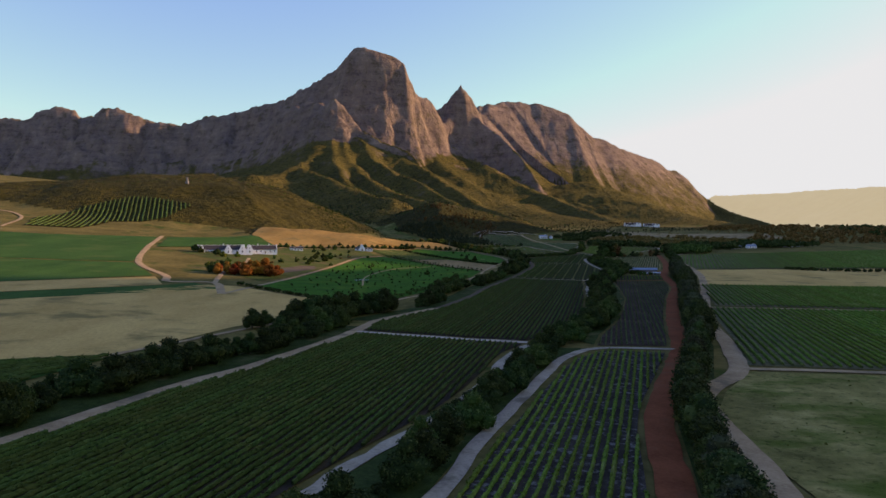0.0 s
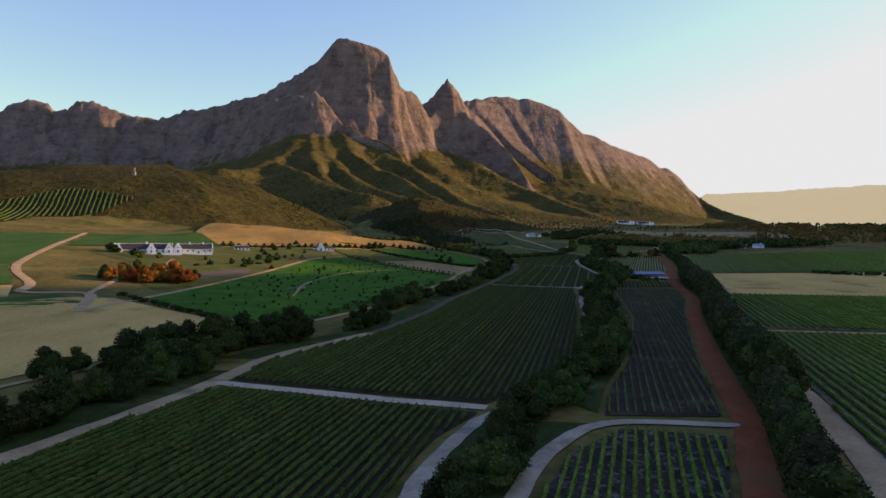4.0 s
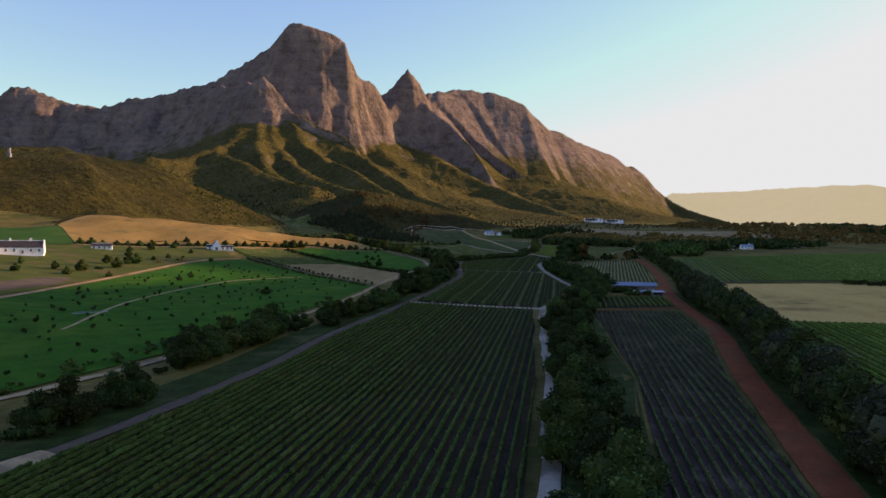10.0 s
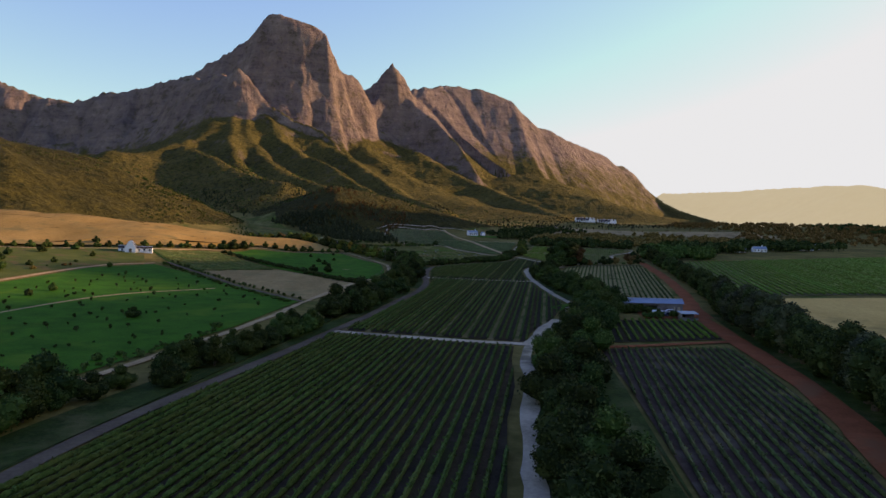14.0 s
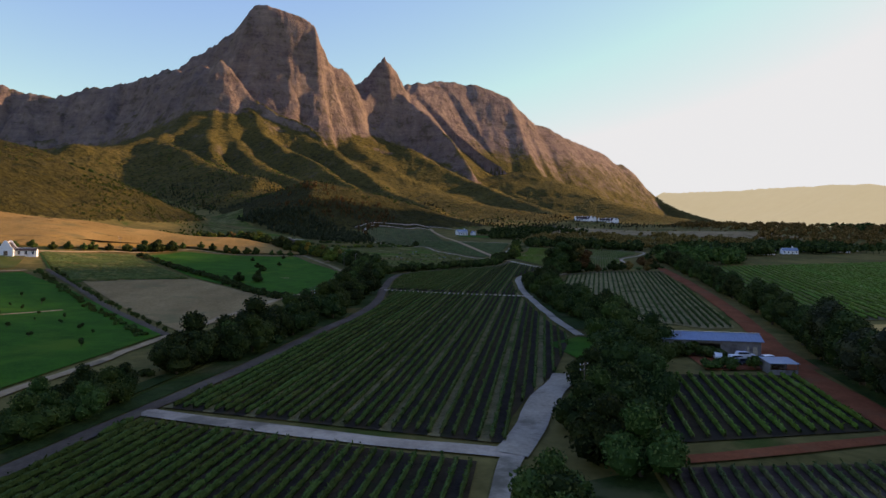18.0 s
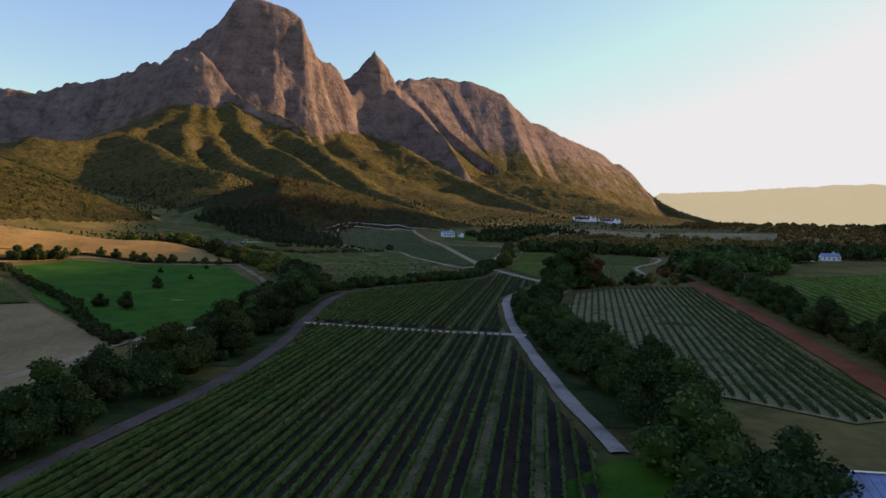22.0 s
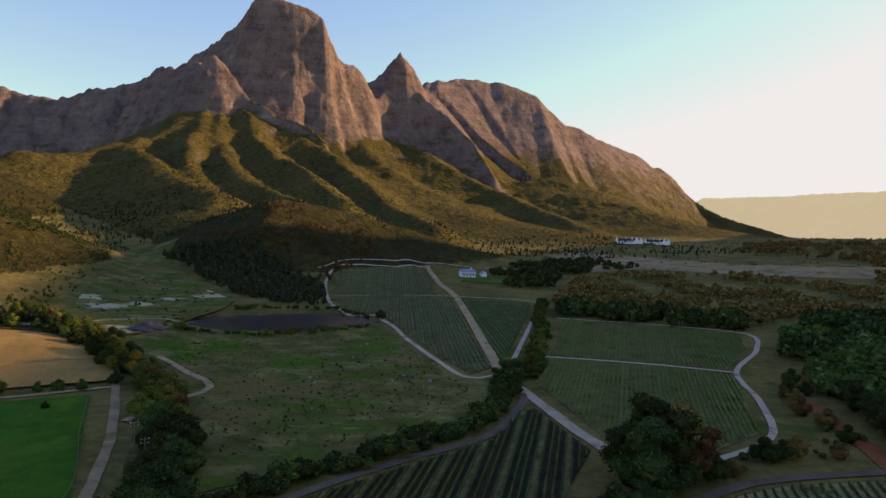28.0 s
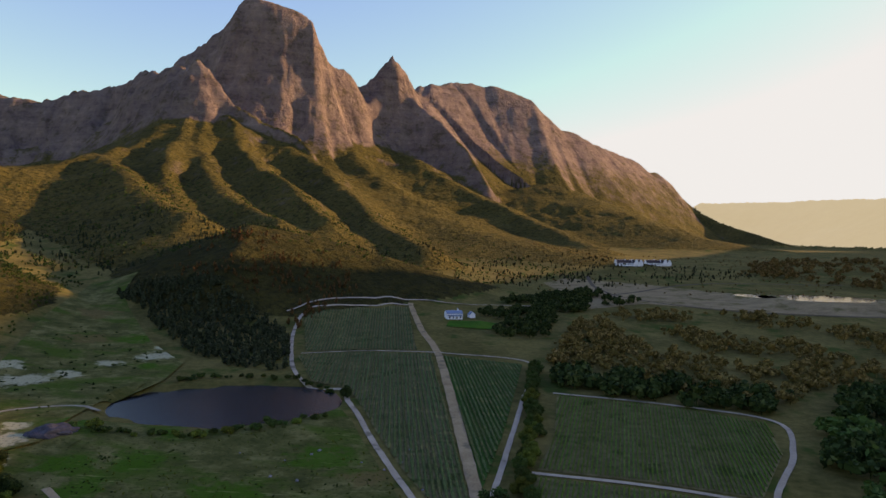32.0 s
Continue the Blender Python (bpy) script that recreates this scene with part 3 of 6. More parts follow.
def vineyard(poly, bearing, label, spacing=2.05, seg=0.75, high=1.25, wide=0.62, leaf=None, soils=None, single=True):
    leaf, soils = leaf or VINE, soils or [DARK_SOIL, COVER]
    p = turned(poly, bearing)
    top = tagged(new("vineyard", patch_mesh("vineyard", poly, bearing, spacing, 0.25, soils)), label, "vineyard", "vineyard blocks")
    lo, hi = min(a for a, _ in p), max(a for a, _ in p)
    for u in np.arange(math.ceil(lo / spacing) * spacing + 0.02, hi, spacing):
        for v0, v1 in spans(p, u):
            if v1 - v0 > 7:
                part("vine_hedge", row_mesh(u, v0 + 0.8, v1 - 0.8, bearing, seg, high, wide, leaf), top)
    return top


def curve_points(line, step=5.0):
    """A smooth line through the given points."""
    q = [np.array(p, float) for p in line]
    q = [2 * q[0] - q[1]] + q + [2 * q[-1] - q[-2]]
    out = []
    for a, b, c, d in zip(q, q[1:], q[2:], q[3:]):
        n = max(1, int(np.linalg.norm(c - b) / step))
        for i in range(n):
            t = i / n
            out.append(0.5 * (2 * b + (c - a) * t + (2 * a - 5 * b + 4 * c - d) * t * t + (3 * b - a - 3 * c + d) * t ** 3))
    return np.array(out + [q[-2]])


def track(name, line, width, mat, label, lift=0.42, ragged=0.18):
    c = curve_points(line)
    d = np.gradient(c, axis=0)
    d /= np.linalg.norm(d, axis=1)[:, None]
    nrm = np.stack([d[:, 1], -d[:, 0]], -1)
    rows = []
    for f in (-0.5, -0.2, 0.2, 0.5):
        w = width * f * (1 + (ragged * grain(np.arange(len(c)) * 0.7, np.full(len(c), f * 31.0), 5) if abs(f) == 0.5 else 0))
        q = c + nrm * np.broadcast_to(w, (len(c),))[:, None]
        rows.append(np.stack([q[:, 0], q[:, 1], land_z(q[:, 0], q[:, 1]) + lift - (0.12 if abs(f) == 0.5 else 0)], -1))
    pts = np.stack(rows, 1)
    i, j = np.arange(len(c) - 1)[:, None] * 4, np.arange(3)[None, :]
    faces = np.stack([i + j + 1, i + j + 5, i + j + 4, i + j], -1).reshape(-1, 4)
    return tagged(new(name, mesh_from(name, pts.reshape(-1, 3), faces[:, ::-1], mat)), label, "track", "", "structure")


# ---- tracks ----
R1 = [(-118, 40), (-97, 95), (-86, 130), (-72, 178), (-61, 204), (-49, 241), (-38, 280), (-31, 315), (-16, 346), (-4, 367), (6, 395), (20, 441), (27, 474),
      (35, 502), (45, 532), (58, 575), (70, 615), (81, 657), (92, 697), (98, 736), (100, 775), (106, 833), (119, 862), (149, 890), (175, 911), (190, 943), (195, 962)]
R3 = [(-40, 70), (-14, 130), (2, 164), (14, 200), (25, 240), (39, 265), (53, 289), (68, 315), (74, 340), (84, 385), (92, 419), (98, 450), (103, 478), (109, 502), (115, 538), (122, 558), (132, 583), (143, 604)]
R3B = [(159, 652), (160, 690), (164, 749), (168, 785), (177, 834), (190, 853), (206, 852)]
ARM = [(195, 962), (202, 925), (209, 896), (213, 874), (206, 852)]
R4 = [(20, 40), (39, 111), (51, 158), (70, 205), (90, 255), (113, 329), (145, 424), (171, 493), (190, 570), (202, 618), (217, 655), (240, 722), (262, 796), (280, 862), (292, 910), (300, 950)]
track("track", R1[:10], 5.0, SAND, "pale sandy farm track between vines and creek")
track("track", R1[9:], 3.4, BROWN_TRACK, "brownish farm track between vines and creek")
track("track", [(-36, 283), (-13, 276), (8, 269), (33, 262)], 4.5, PALE_TRACK, "sandy headland track between two vineyard blocks")
track("track", [(58, 576), (81, 566), (99, 559), (121, 552)], 4.2, PALE_TRACK, "sandy headland track between two vineyard blocks")
track("track", [(100, 769), (132, 757), (166, 748)], 3.6, PALE_TRACK, "sandy headland track between two vineyard blocks")
track("track", [(119, 552), (124, 563), (132, 583), (141, 602)], 5.6, WHITE_SAND, "broad pale end of the creek track", 0.5)
track("track", R3, 3.2, WHITE_SAND, "white sand track along the creek trees", 0.42, 0.5)
track("track", R3B, 3.0, WHITE_SAND, "white sand track along the creek trees")
track("track", ARM, 4.6, WHITE_SAND, "pale track branching off at the vineyard corner")
track("track", [(-16, 80), (-1, 110), (7, 137), (22, 179), (34, 212), (42, 231), (58, 250), (86, 248)], 3.4, WHITE_SAND, "white sand track bending round the vineyard")
track("track", R4, 6.5, RED_EARTH, "straight red earth road beside the windbreak")
track("track", [(136, 548), (156, 551), (184, 557)], 3.4, RED_EARTH, "reddish headland track below the shed")
track("track", [(48, 80), (57, 112), (61, 134), (66, 168), (74, 186), (94, 213), (114, 273), (127, 322), (160, 410), (198, 508), (245, 650), (302, 885), (332, 935)], 6.0, SAND, "sandy track on the far side of the windbreak")
track("track", [(92, 214), (116, 211), (160, 203), (320, 172)], 4.0, SAND, "sandy headland track beside the pasture")
track("track", [(151, 378), (240, 361), (400, 330)], 3.6, SAND, "narrow sandy track between two vineyard blocks")
track("track", [(206, 852), (225, 866), (246, 876), (284, 882)], 3.6, BROWN_TRACK, "brown headland track at the vineyard's top edge")
track("track", [(213, 1025), (258, 1012), (294, 996)], 2.6, PALE_TRACK, "sandy headland track between two vineyard blocks")
track("track", [(246, 1139), (305, 1117), (347, 1090), (330, 1045), (296, 997), (282, 950), (266, 912), (242, 893), (222, 884)], 2.5, PALE_TRACK, "sandy track round the vineyard's edge")
track("track", [(166, 1425), (175, 1320), (185, 1240), (188, 1110), (190, 990), (195, 960)], 5.2, SAND, "broad sandy brown track between two vineyard blocks")
track("track", [(190, 990), (174, 983), (160, 1022), (143, 1082), (133, 1118), (128, 1142), (105, 1156), (86, 1220), (74, 1336), (114, 1388), (166, 1421)], 2.7, PALE_TRACK, "sandy track round the triangular vineyard")
track("track", [(90, 1234), (135, 1244), (185, 1241)], 2.2, PALE_TRACK, "narrow sandy track across the vineyard")
track("track", [(185, 1241), (246, 1211), (226, 1124), (211, 1065), (192, 992)], 2.4, PALE_TRACK, "winding sandy track beside the tree line")
track("track", [(60, 1345), (110, 1405), (166, 1432), (250, 1445), (330, 1450)], 2.4, PALE_TRACK, "sandy track along the foot of the knoll", 0.9)
track("track", [(40, 960), (62, 905), (76, 858)], 3.0, DUST, "reddish sandy path at the end of the lawn")
track("track", [(76, 858), (77, 795), (72, 764), (58, 735), (40, 650), (28, 585), (-10, 448), (-44, 372), (-72, 300), (-88, 262), (-110, 205)], 2.6, SAND, "narrow sandy path along the creek's far bank", 0.42, 0.6)
track("track", [(40, 1002), (49, 993), (61, 978), (71, 968), (75, 960), (74, 953), (64, 938), (60, 920)], 3.0, SAND, "sandy track curving through the meadow's corner", 0.6)
track("track", [(-40, 1040), (-25, 1058), (-22, 1085), (4, 1096), (20, 1088)], 2.4, WHITE_SAND, "pale track past the gravel heap", 1.1)
track("track", [(-190, 778), (-134, 826), (-84, 862), (-37, 929), (0, 930), (40, 956)], 2.0, SAND, "pale path below the golden field")
track("track", [(-66, 803), (-30, 752), (4, 701), (40, 650)], 2.6, BROWN_TRACK, "brown path between young trees")
track("track", [(-128, 388), (-114, 504), (-104, 620), (-95, 750), (-72, 795)], 3.2, SAND, "sandy path along the lawn's upper edge")
track("track", [(-58, 482), (-63, 559), (-46, 650), (-9, 694)], 1.4, SAND, "narrow worn path across the lawn")
track("track", [(-330, 790), (-290, 660), (-240, 530), (-190, 460), (-176, 430), (-150, 440), (-128, 388)], 5.0, SAND, "sandy farm road climbing past the manor")
track("track", [(-150, 440), (-168, 520), (-176, 600), (-185, 640)], 3.6, SAND, "sandy drive up to the manor")
track("track", [(420, 1720), (400, 1600), (420, 1510), (518, 1430), (700, 1400)], 5.0, BROWN_TRACK, "brown track winding across the upper valley")
track("track", [(340, 1500), (430, 1560), (560, 1650), (760, 1660)], 5.0, BROWN_TRACK, "brown track winding across the upper valley")
track("track", [(-480, 730), (-540, 860), (-620, 900), (-700, 860)], 4.0, SAND, "sandy track curving round the hill vineyard", 0.9)

# ---- vineyards and fields ----
def beside(line, y0, y1, off):
    """Points of a line between two northings, moved sideways (east is plus)."""
    c = curve_points(line, 12)
    return [(float(x) + off, float(y)) for x, y in c if y0 < y < y1]


def strip_poly(left, right):
    return left + right[::-1]


WEST = "rows of dark green vines on bare soil"
vineyard(strip_poly(beside(R1, 60, 275, 3) + [(-34, 278), (-12, 272)], beside(R3, 75, 245, -4) + [(31, 258.5)]), 13.5, WEST)
vineyard(strip_poly([(-34, 287)] + beside(R1, 290, 570, 3) + [(58, 571.5)], [(33, 266)] + beside(R3, 268, 545, -4) + [(114, 549.5)]), 13.5, WEST)
vineyard(strip_poly([(61, 578.5)] + beside(R1, 582, 760, 3) + [(102, 765.5)], [(119, 557)] + beside(R3, 560, 612, -4) + [(152, 640)] + beside(R3B, 645, 740, -3.5) + [(160, 747)]), 13.5, WEST + " with dry grass strips", soils=[DARK_SOIL, COVER, DARK_SOIL, LANE])
vineyard(strip_poly([(103, 771.5)] + beside(R1, 775, 868, 3) + [(150, 886), (176, 907), (188, 934)], [(161, 752.5)] + beside(R3B, 756, 836, -3.5) + [(180, 848), (204, 898), (195, 940)]), 14.5, WEST + " ending in a point", soils=[DARK_SOIL, COVER, DARK_SOIL, LANE])
vineyard(strip_poly([(-8, 85), (3, 112), (11, 137), (26, 179), (38, 212), (46, 230), (60, 246)], beside(R4, 75, 246, -5)), 17, "rows of thin vines on pale patchy soil", 1.95, 0.8, 1.15, 0.75, VINE_BRIGHT, [PATCHY_SOIL])
vineyard(strip_poly([(59, 256), (67, 281), (82, 316), (98, 364), (115, 421), (131, 500), (139, 546)], beside(R4, 252, 552, -5)), 14.5, "rows of vines on dark reddish soil", 2.0, 0.8, 1.0, 0.5, VINE_PALE, [BROWN_SOIL])
vineyard([(143, 556), (184, 561), (195, 600), (159, 603)], 14.5, "small block of vines below the shed", 2.6, 0.7, 1.3, 0.6, VINE_BRIGHT, [COVER, DARK_SOIL])
vineyard(strip_poly([(176, 700), (182, 759), (196, 810), (210, 848), (228, 864), (247, 872)], [(205, 664)] + beside(R4, 660, 876, -6)), 18, "rows of vines with dry grass between them", 2.5, 0.8, 1.3, 0.62, VINE, [PALE_LANE])
vineyard([(212, 905), (241, 898), (263, 914), (280, 960), (292, 992), (258, 1008), (214, 1021), (202, 976)], 18, "rows of bright green vines", 1.8, 1.0, 1.2, 0.62, VINE_BRIGHT, [LANE])
vineyard([(216, 1028), (258, 1016), (293, 1001), (326, 1046), (341, 1088), (304, 1112), (247, 1134), (231, 1066)], 18, "rows of bright green vines", 1.8, 1.0, 1.2, 0.62, VINE_BRIGHT, [LANE])
vineyard([(93, 1239), (135, 1248), (170, 1246), (164, 1412), (118, 1385), (77, 1332)], -1.5, "rows of low vines on a gentle slope", 2.3, 1.5, 1.1, 1.25, VINE_PALE, [LANE])
vineyard([(89, 1228), (108, 1160), (131, 1146), (147, 1083), (163, 1026), (176, 988), (186, 1000), (184, 1110), (180, 1236), (136, 1240), (94, 1231)], -1.5, "rows of low vines on a gentle slope", 2.3, 1.5, 1.1, 1.25, VINE_PALE, [LANE])
vineyard([(192, 1010), (207, 1066), (221, 1125), (240, 1207), (189, 1230), (191, 1110)], -1.5, "triangular block of low vines", 2.2, 1.5, 1.0, 1.3, VINE_PALE, [CROP])
vineyard([(100, 219), (310, 180), (400, 326), (240, 357), (150, 373), (133, 325), (118, 273)], 16, "rows of green vines with grassy lanes", 2.9, 1.1, 1.4, 1.0, VINE_BRIGHT, [GREY_LANE])
vineyard([(157, 386), (240, 369), (410, 336), (470, 468), (326, 494), (198, 516)], 16, "rows of green vines with grassy lanes", 2.9, 1.2, 1.4, 1.0, VINE_BRIGHT, [GREY_LANE])
vineyard([(254, 680), (310, 688), (450, 690), (640, 700), (760, 1060), (544, 990), (342, 924), (306, 880)], 20, "large far block of green vines", 4.0, 3.0, 1.6, 1.5, VINE_BRIGHT, [GREY_LANE])
vineyard([(-92, 848), (-54, 882), (2, 803), (-38, 764), (-60, 795)], 55, "small block of vines below the golden field", 3.0, 1.6, 1.3, 0.9, VINE_PALE, [CROP])
vineyard([(-190, 140), (-135, 195), (-104, 214), (-112, 172), (-122, 130)], 30, "corner block of green vines", 3.0, 1.2, 1.3, 1.0, VINE, [CROP])
vineyard([(-478, 768), (-522, 858), (-509, 956), (-464, 1010), (-370, 1000), (-385, 932), (-440, 890), (-430, 790)], -20, "vineyard on the hill's flank", 6.0, 4.0, 1.8, 2.2, VINE, [HEATH])

field("crop_field", [(-640, 600), (-418, 700), (-330, 778), (-292, 655), (-246, 532), (-420, 440)], CROP, "flat green field split by a pale strip", 60)
field("crop_field", [(-420, 434), (-243, 526), (-197, 456), (-248, 375), (-330, 340)], CROP, "flat green field beside the farm road", 60)
field("straw_field", [(-330, 336), (-248, 372), (-193, 450), (-172, 412), (-225, 337), (-290, 300)], PALE_STUBBLE, "narrow strip of dry straw", 60)
field("crop_field", [(-290, 296), (-225, 334), (-172, 408), (-160, 432), (-136, 412), (-208, 316), (-260, 270)], CROP, "dark green field strip", 60)
field("straw_field", [(-270, 250), (-208, 312), (-150, 428), (-134, 432), (-66, 386), (-50, 362), (-88, 281), (-104, 218), (-135, 199), (-200, 150)], PALE_STUBBLE, "broad mown straw field", 62)
field("crop_field", [(-318, 776), (-240, 860), (-205, 830), (-190, 770), (-250, 715), (-285, 670)], CROP, "green field behind the manor", 60, 0.6)
field("lawn", [(-122, 440), (-111, 504), (-101, 620), (-92, 750), (-70, 788), (-30, 745), (38, 655), (25, 585), (-13, 452), (-40, 384), (-48, 370), (-66, 397)], LAWN, "bright green lawn dotted with young trees", 10, 0.3)
field("lawn", [(-48, 890), (-36, 922), (0, 924), (37, 946), (72, 862), (74, 797), (69, 764), (56, 738), (4, 806)], LAWN, "bright green mown lawn", 10, 0.3)
field("garden", [(-250, 640), (-200, 600), (-172, 530), (-130, 470), (-117, 504), (-108, 620), (-99, 750), (-80, 800), (-100, 855), (-137, 828), (-190, 775), (-230, 720)], GARDEN, "patchy garden lawn round the manor", 20, 0.25)
field("drive", [(-140, 530), (-128, 536), (-112, 588), (-118, 618), (-128, 612), (-140, 570)], BROWN_TRACK, "bare reddish-brown ground beside the manor drive", 14, 0.36)
field("ploughed_field", [(-36, 771), (-26, 785), (6, 800), (58, 731), (56, 694), (40, 658), (8, 703)], PLOUGHED, "bare brown ploughed field", -40)
field("straw_field", [(-245, 862), (-255, 955), (-150, 968), (-70, 1016), (-10, 1012), (34, 985), (38, 962), (-2, 937), (-39, 938), (-86, 870), (-136, 833), (-195, 786)], STUBBLE, "golden stubble field on a slope", 50, 0.9, 4.0)
field("pasture", [(62, 122), (68, 165), (78, 184), (96, 209), (140, 202), (320, 168), (330, 40), (60, 60)], PASTURE, "rough dry pasture beside the track", 16)
field("straw_field", [(200, 520), (326, 498), (470, 474), (640, 560), (640, 690), (450, 684), (252, 672)], PALE_STUBBLE, "dry straw field between vineyards", 20)
field("pasture", [(46, 968), (66, 912), (82, 862), (100, 868), (122, 884), (150, 904), (176, 930), (186, 960), (184, 984), (168, 979), (156, 1020), (139, 1080), (130, 1104), (104, 1078), (66, 1070), (18, 1075), (10, 1010)], MEADOW, "dry tussocky meadow below the pond", 10, 0.3)
field("pasture", [(-10, 1020), (-52, 1095), (-68, 1150), (-112, 1287), (-150, 1450), (-105, 1450), (-92, 1383), (-62, 1330), (-20, 1255), (22, 1198), (26, 1150), (12, 1110), (12, 1075), (18, 1040), (6, 1016)], MEADOW, "rough meadow with bare sandy patches", 10, 0.9)
field("straw_field", [(640, 700), (1100, 900), (1300, 1200), (900, 1150), (770, 1060)], PALE_STUBBLE, "far dry straw field", 20, 0.4)
field("bare_ground", [(350, 1440), (420, 1480), (530, 1430), (720, 1390), (760, 1480), (640, 1530), (560, 1560), (470, 1640), (380, 1690), (340, 1640)], DUST, "bare brown ground beside the reservoir", 30, 0.3)
field("crop_field", [(168, 620), (150, 612), (146, 640), (158, 650), (168, 648)], LAWN, "small bright green grass patch by the track", 14)
field("yard", [(176, 606), (204, 606), (216, 648), (206, 655), (180, 630)], RED_EARTH, "red earth yard in front of the shed", 14, 0.3)
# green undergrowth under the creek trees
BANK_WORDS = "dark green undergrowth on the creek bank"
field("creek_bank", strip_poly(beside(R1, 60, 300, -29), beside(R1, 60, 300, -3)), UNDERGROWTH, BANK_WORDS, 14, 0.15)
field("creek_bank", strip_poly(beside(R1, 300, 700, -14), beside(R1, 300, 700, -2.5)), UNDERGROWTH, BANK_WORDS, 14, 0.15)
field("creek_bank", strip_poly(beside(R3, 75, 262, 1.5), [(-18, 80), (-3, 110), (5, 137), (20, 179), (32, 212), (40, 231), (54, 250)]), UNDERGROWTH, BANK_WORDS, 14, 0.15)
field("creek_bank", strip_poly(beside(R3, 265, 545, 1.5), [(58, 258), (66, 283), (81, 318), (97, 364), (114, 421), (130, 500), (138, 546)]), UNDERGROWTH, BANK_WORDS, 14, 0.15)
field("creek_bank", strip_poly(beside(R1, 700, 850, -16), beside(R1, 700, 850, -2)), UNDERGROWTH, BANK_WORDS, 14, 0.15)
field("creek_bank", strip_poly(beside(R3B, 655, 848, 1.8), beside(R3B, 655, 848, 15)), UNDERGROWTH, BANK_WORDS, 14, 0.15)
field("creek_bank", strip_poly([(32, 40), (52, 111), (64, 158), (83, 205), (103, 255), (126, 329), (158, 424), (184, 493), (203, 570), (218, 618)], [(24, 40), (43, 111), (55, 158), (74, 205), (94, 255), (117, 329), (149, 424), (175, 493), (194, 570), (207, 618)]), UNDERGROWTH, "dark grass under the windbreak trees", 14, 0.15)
# ---- trees ----
def leaf_material(name, dark, light, tip):
    m, n, l, b = material(name, 0.7)
    geo, oi = n.new("ShaderNodeNewGeometry"), n.new("ShaderNodeObjectInfo")
    col = ramp(n, l, geo.outputs["Random Per Island"], [(0.0, dark), (0.7, light), (1.0, tip)])
    hs = n.new("ShaderNodeHueSaturation")
    l.new(maths(n, l, "ADD", maths(n, l, "MULTIPLY", oi.outputs["Random"], 0.6), 0.7), hs.inputs["Value"])
    l.new(maths(n, l, "ADD", maths(n, l, "MULTIPLY", oi.outputs["Random"], 0.05), 0.475), hs.inputs["Hue"])
    l.new(col, hs.inputs["Color"])
    l.new(hs.outputs["Color"], b.inputs["Base Color"])
    b.inputs["Subsurface Weight"].default_value = 0.0
    return m


BARK = mottled("bark", (0.05, 0.038, 0.028), (0.14, 0.11, 0.08), 0.8, 0.12, 0.95, 0.03, None, 30, (1, 1, 0.3))
LEAF_DARK = leaf_material("dark_leaves", (0.0132, 0.0221, 0.0064), (0.0374, 0.0556, 0.0144), (0.0825, 0.0945, 0.0272))
LEAF_GREEN = leaf_material("green_leaves", (0.0242, 0.042, 0.00893), (0.0605, 0.0893, 0.0198), (0.11, 0.126, 0.0347))
LEAF_GREY = leaf_material("grey_green_needles", (0.022, 0.0273, 0.0139), (0.0495, 0.0578, 0.0258), (0.088, 0.0893, 0.0446))
LEAF_GOLD = leaf_material("autumn_leaves", (0.121, 0.0368, 0.00794), (0.286, 0.0998, 0.0179), (0.396, 0.168, 0.0298))
LEAF_AMBER = leaf_material("amber_leaves", (0.099, 0.0473, 0.00794), (0.22, 0.11, 0.0179), (0.33, 0.179, 0.0298))
LEAF_YELLOW = leaf_material("yellow_green_leaves", (0.05, 0.068, 0.012), (0.125, 0.15, 0.022), (0.21, 0.22, 0.038))
LEAF_RUST = leaf_material("rusty_leaves", (0.066, 0.0473, 0.0128), (0.165, 0.105, 0.032), (0.264, 0.158, 0.056))


def leaf_cloud(r, blobs, count, size):
    """Small bent leaf clumps over a set of blobs (x, y, z, radius, squash)."""
    b = np.array(blobs)
    pick = r.choice(len(b), count, p=b[:, 3] ** 2 / np.sum(b[:, 3] ** 2))
    d = r.normal(size=(count, 3))
    d /= np.linalg.norm(d, axis=1)[:, None]
    d[:, 2] = np.where((d[:, 2] < -0.3) & (r.random(count) < 0.7), -d[:, 2], d[:, 2])
    rr = b[pick, 3] * (0.72 + 0.36 * r.random(count))
    c = b[pick, :3] + d * rr[:, None] * np.stack([np.ones(count), np.ones(count), b[pick, 4]], -1)
    nrm = d + 0.9 * r.normal(size=(count, 3))
    nrm /= np.linalg.norm(nrm, axis=1)[:, None]
    t = np.cross(nrm, r.normal(size=(count, 3)))
    t /= np.linalg.norm(t, axis=1)[:, None]
    s = np.cross(nrm, t)
    w = (size * (0.55 + 0.8 * r.random(count)))[:, None]
    v = np.stack([c - t * w, c + s * w * 0.55 - nrm * w * 0.2, c + t * w, c - s * w * 0.55 + nrm * w * 0.25], 1).reshape(-1, 3)
    return v, np.arange(4 * count).reshape(-1, 4)


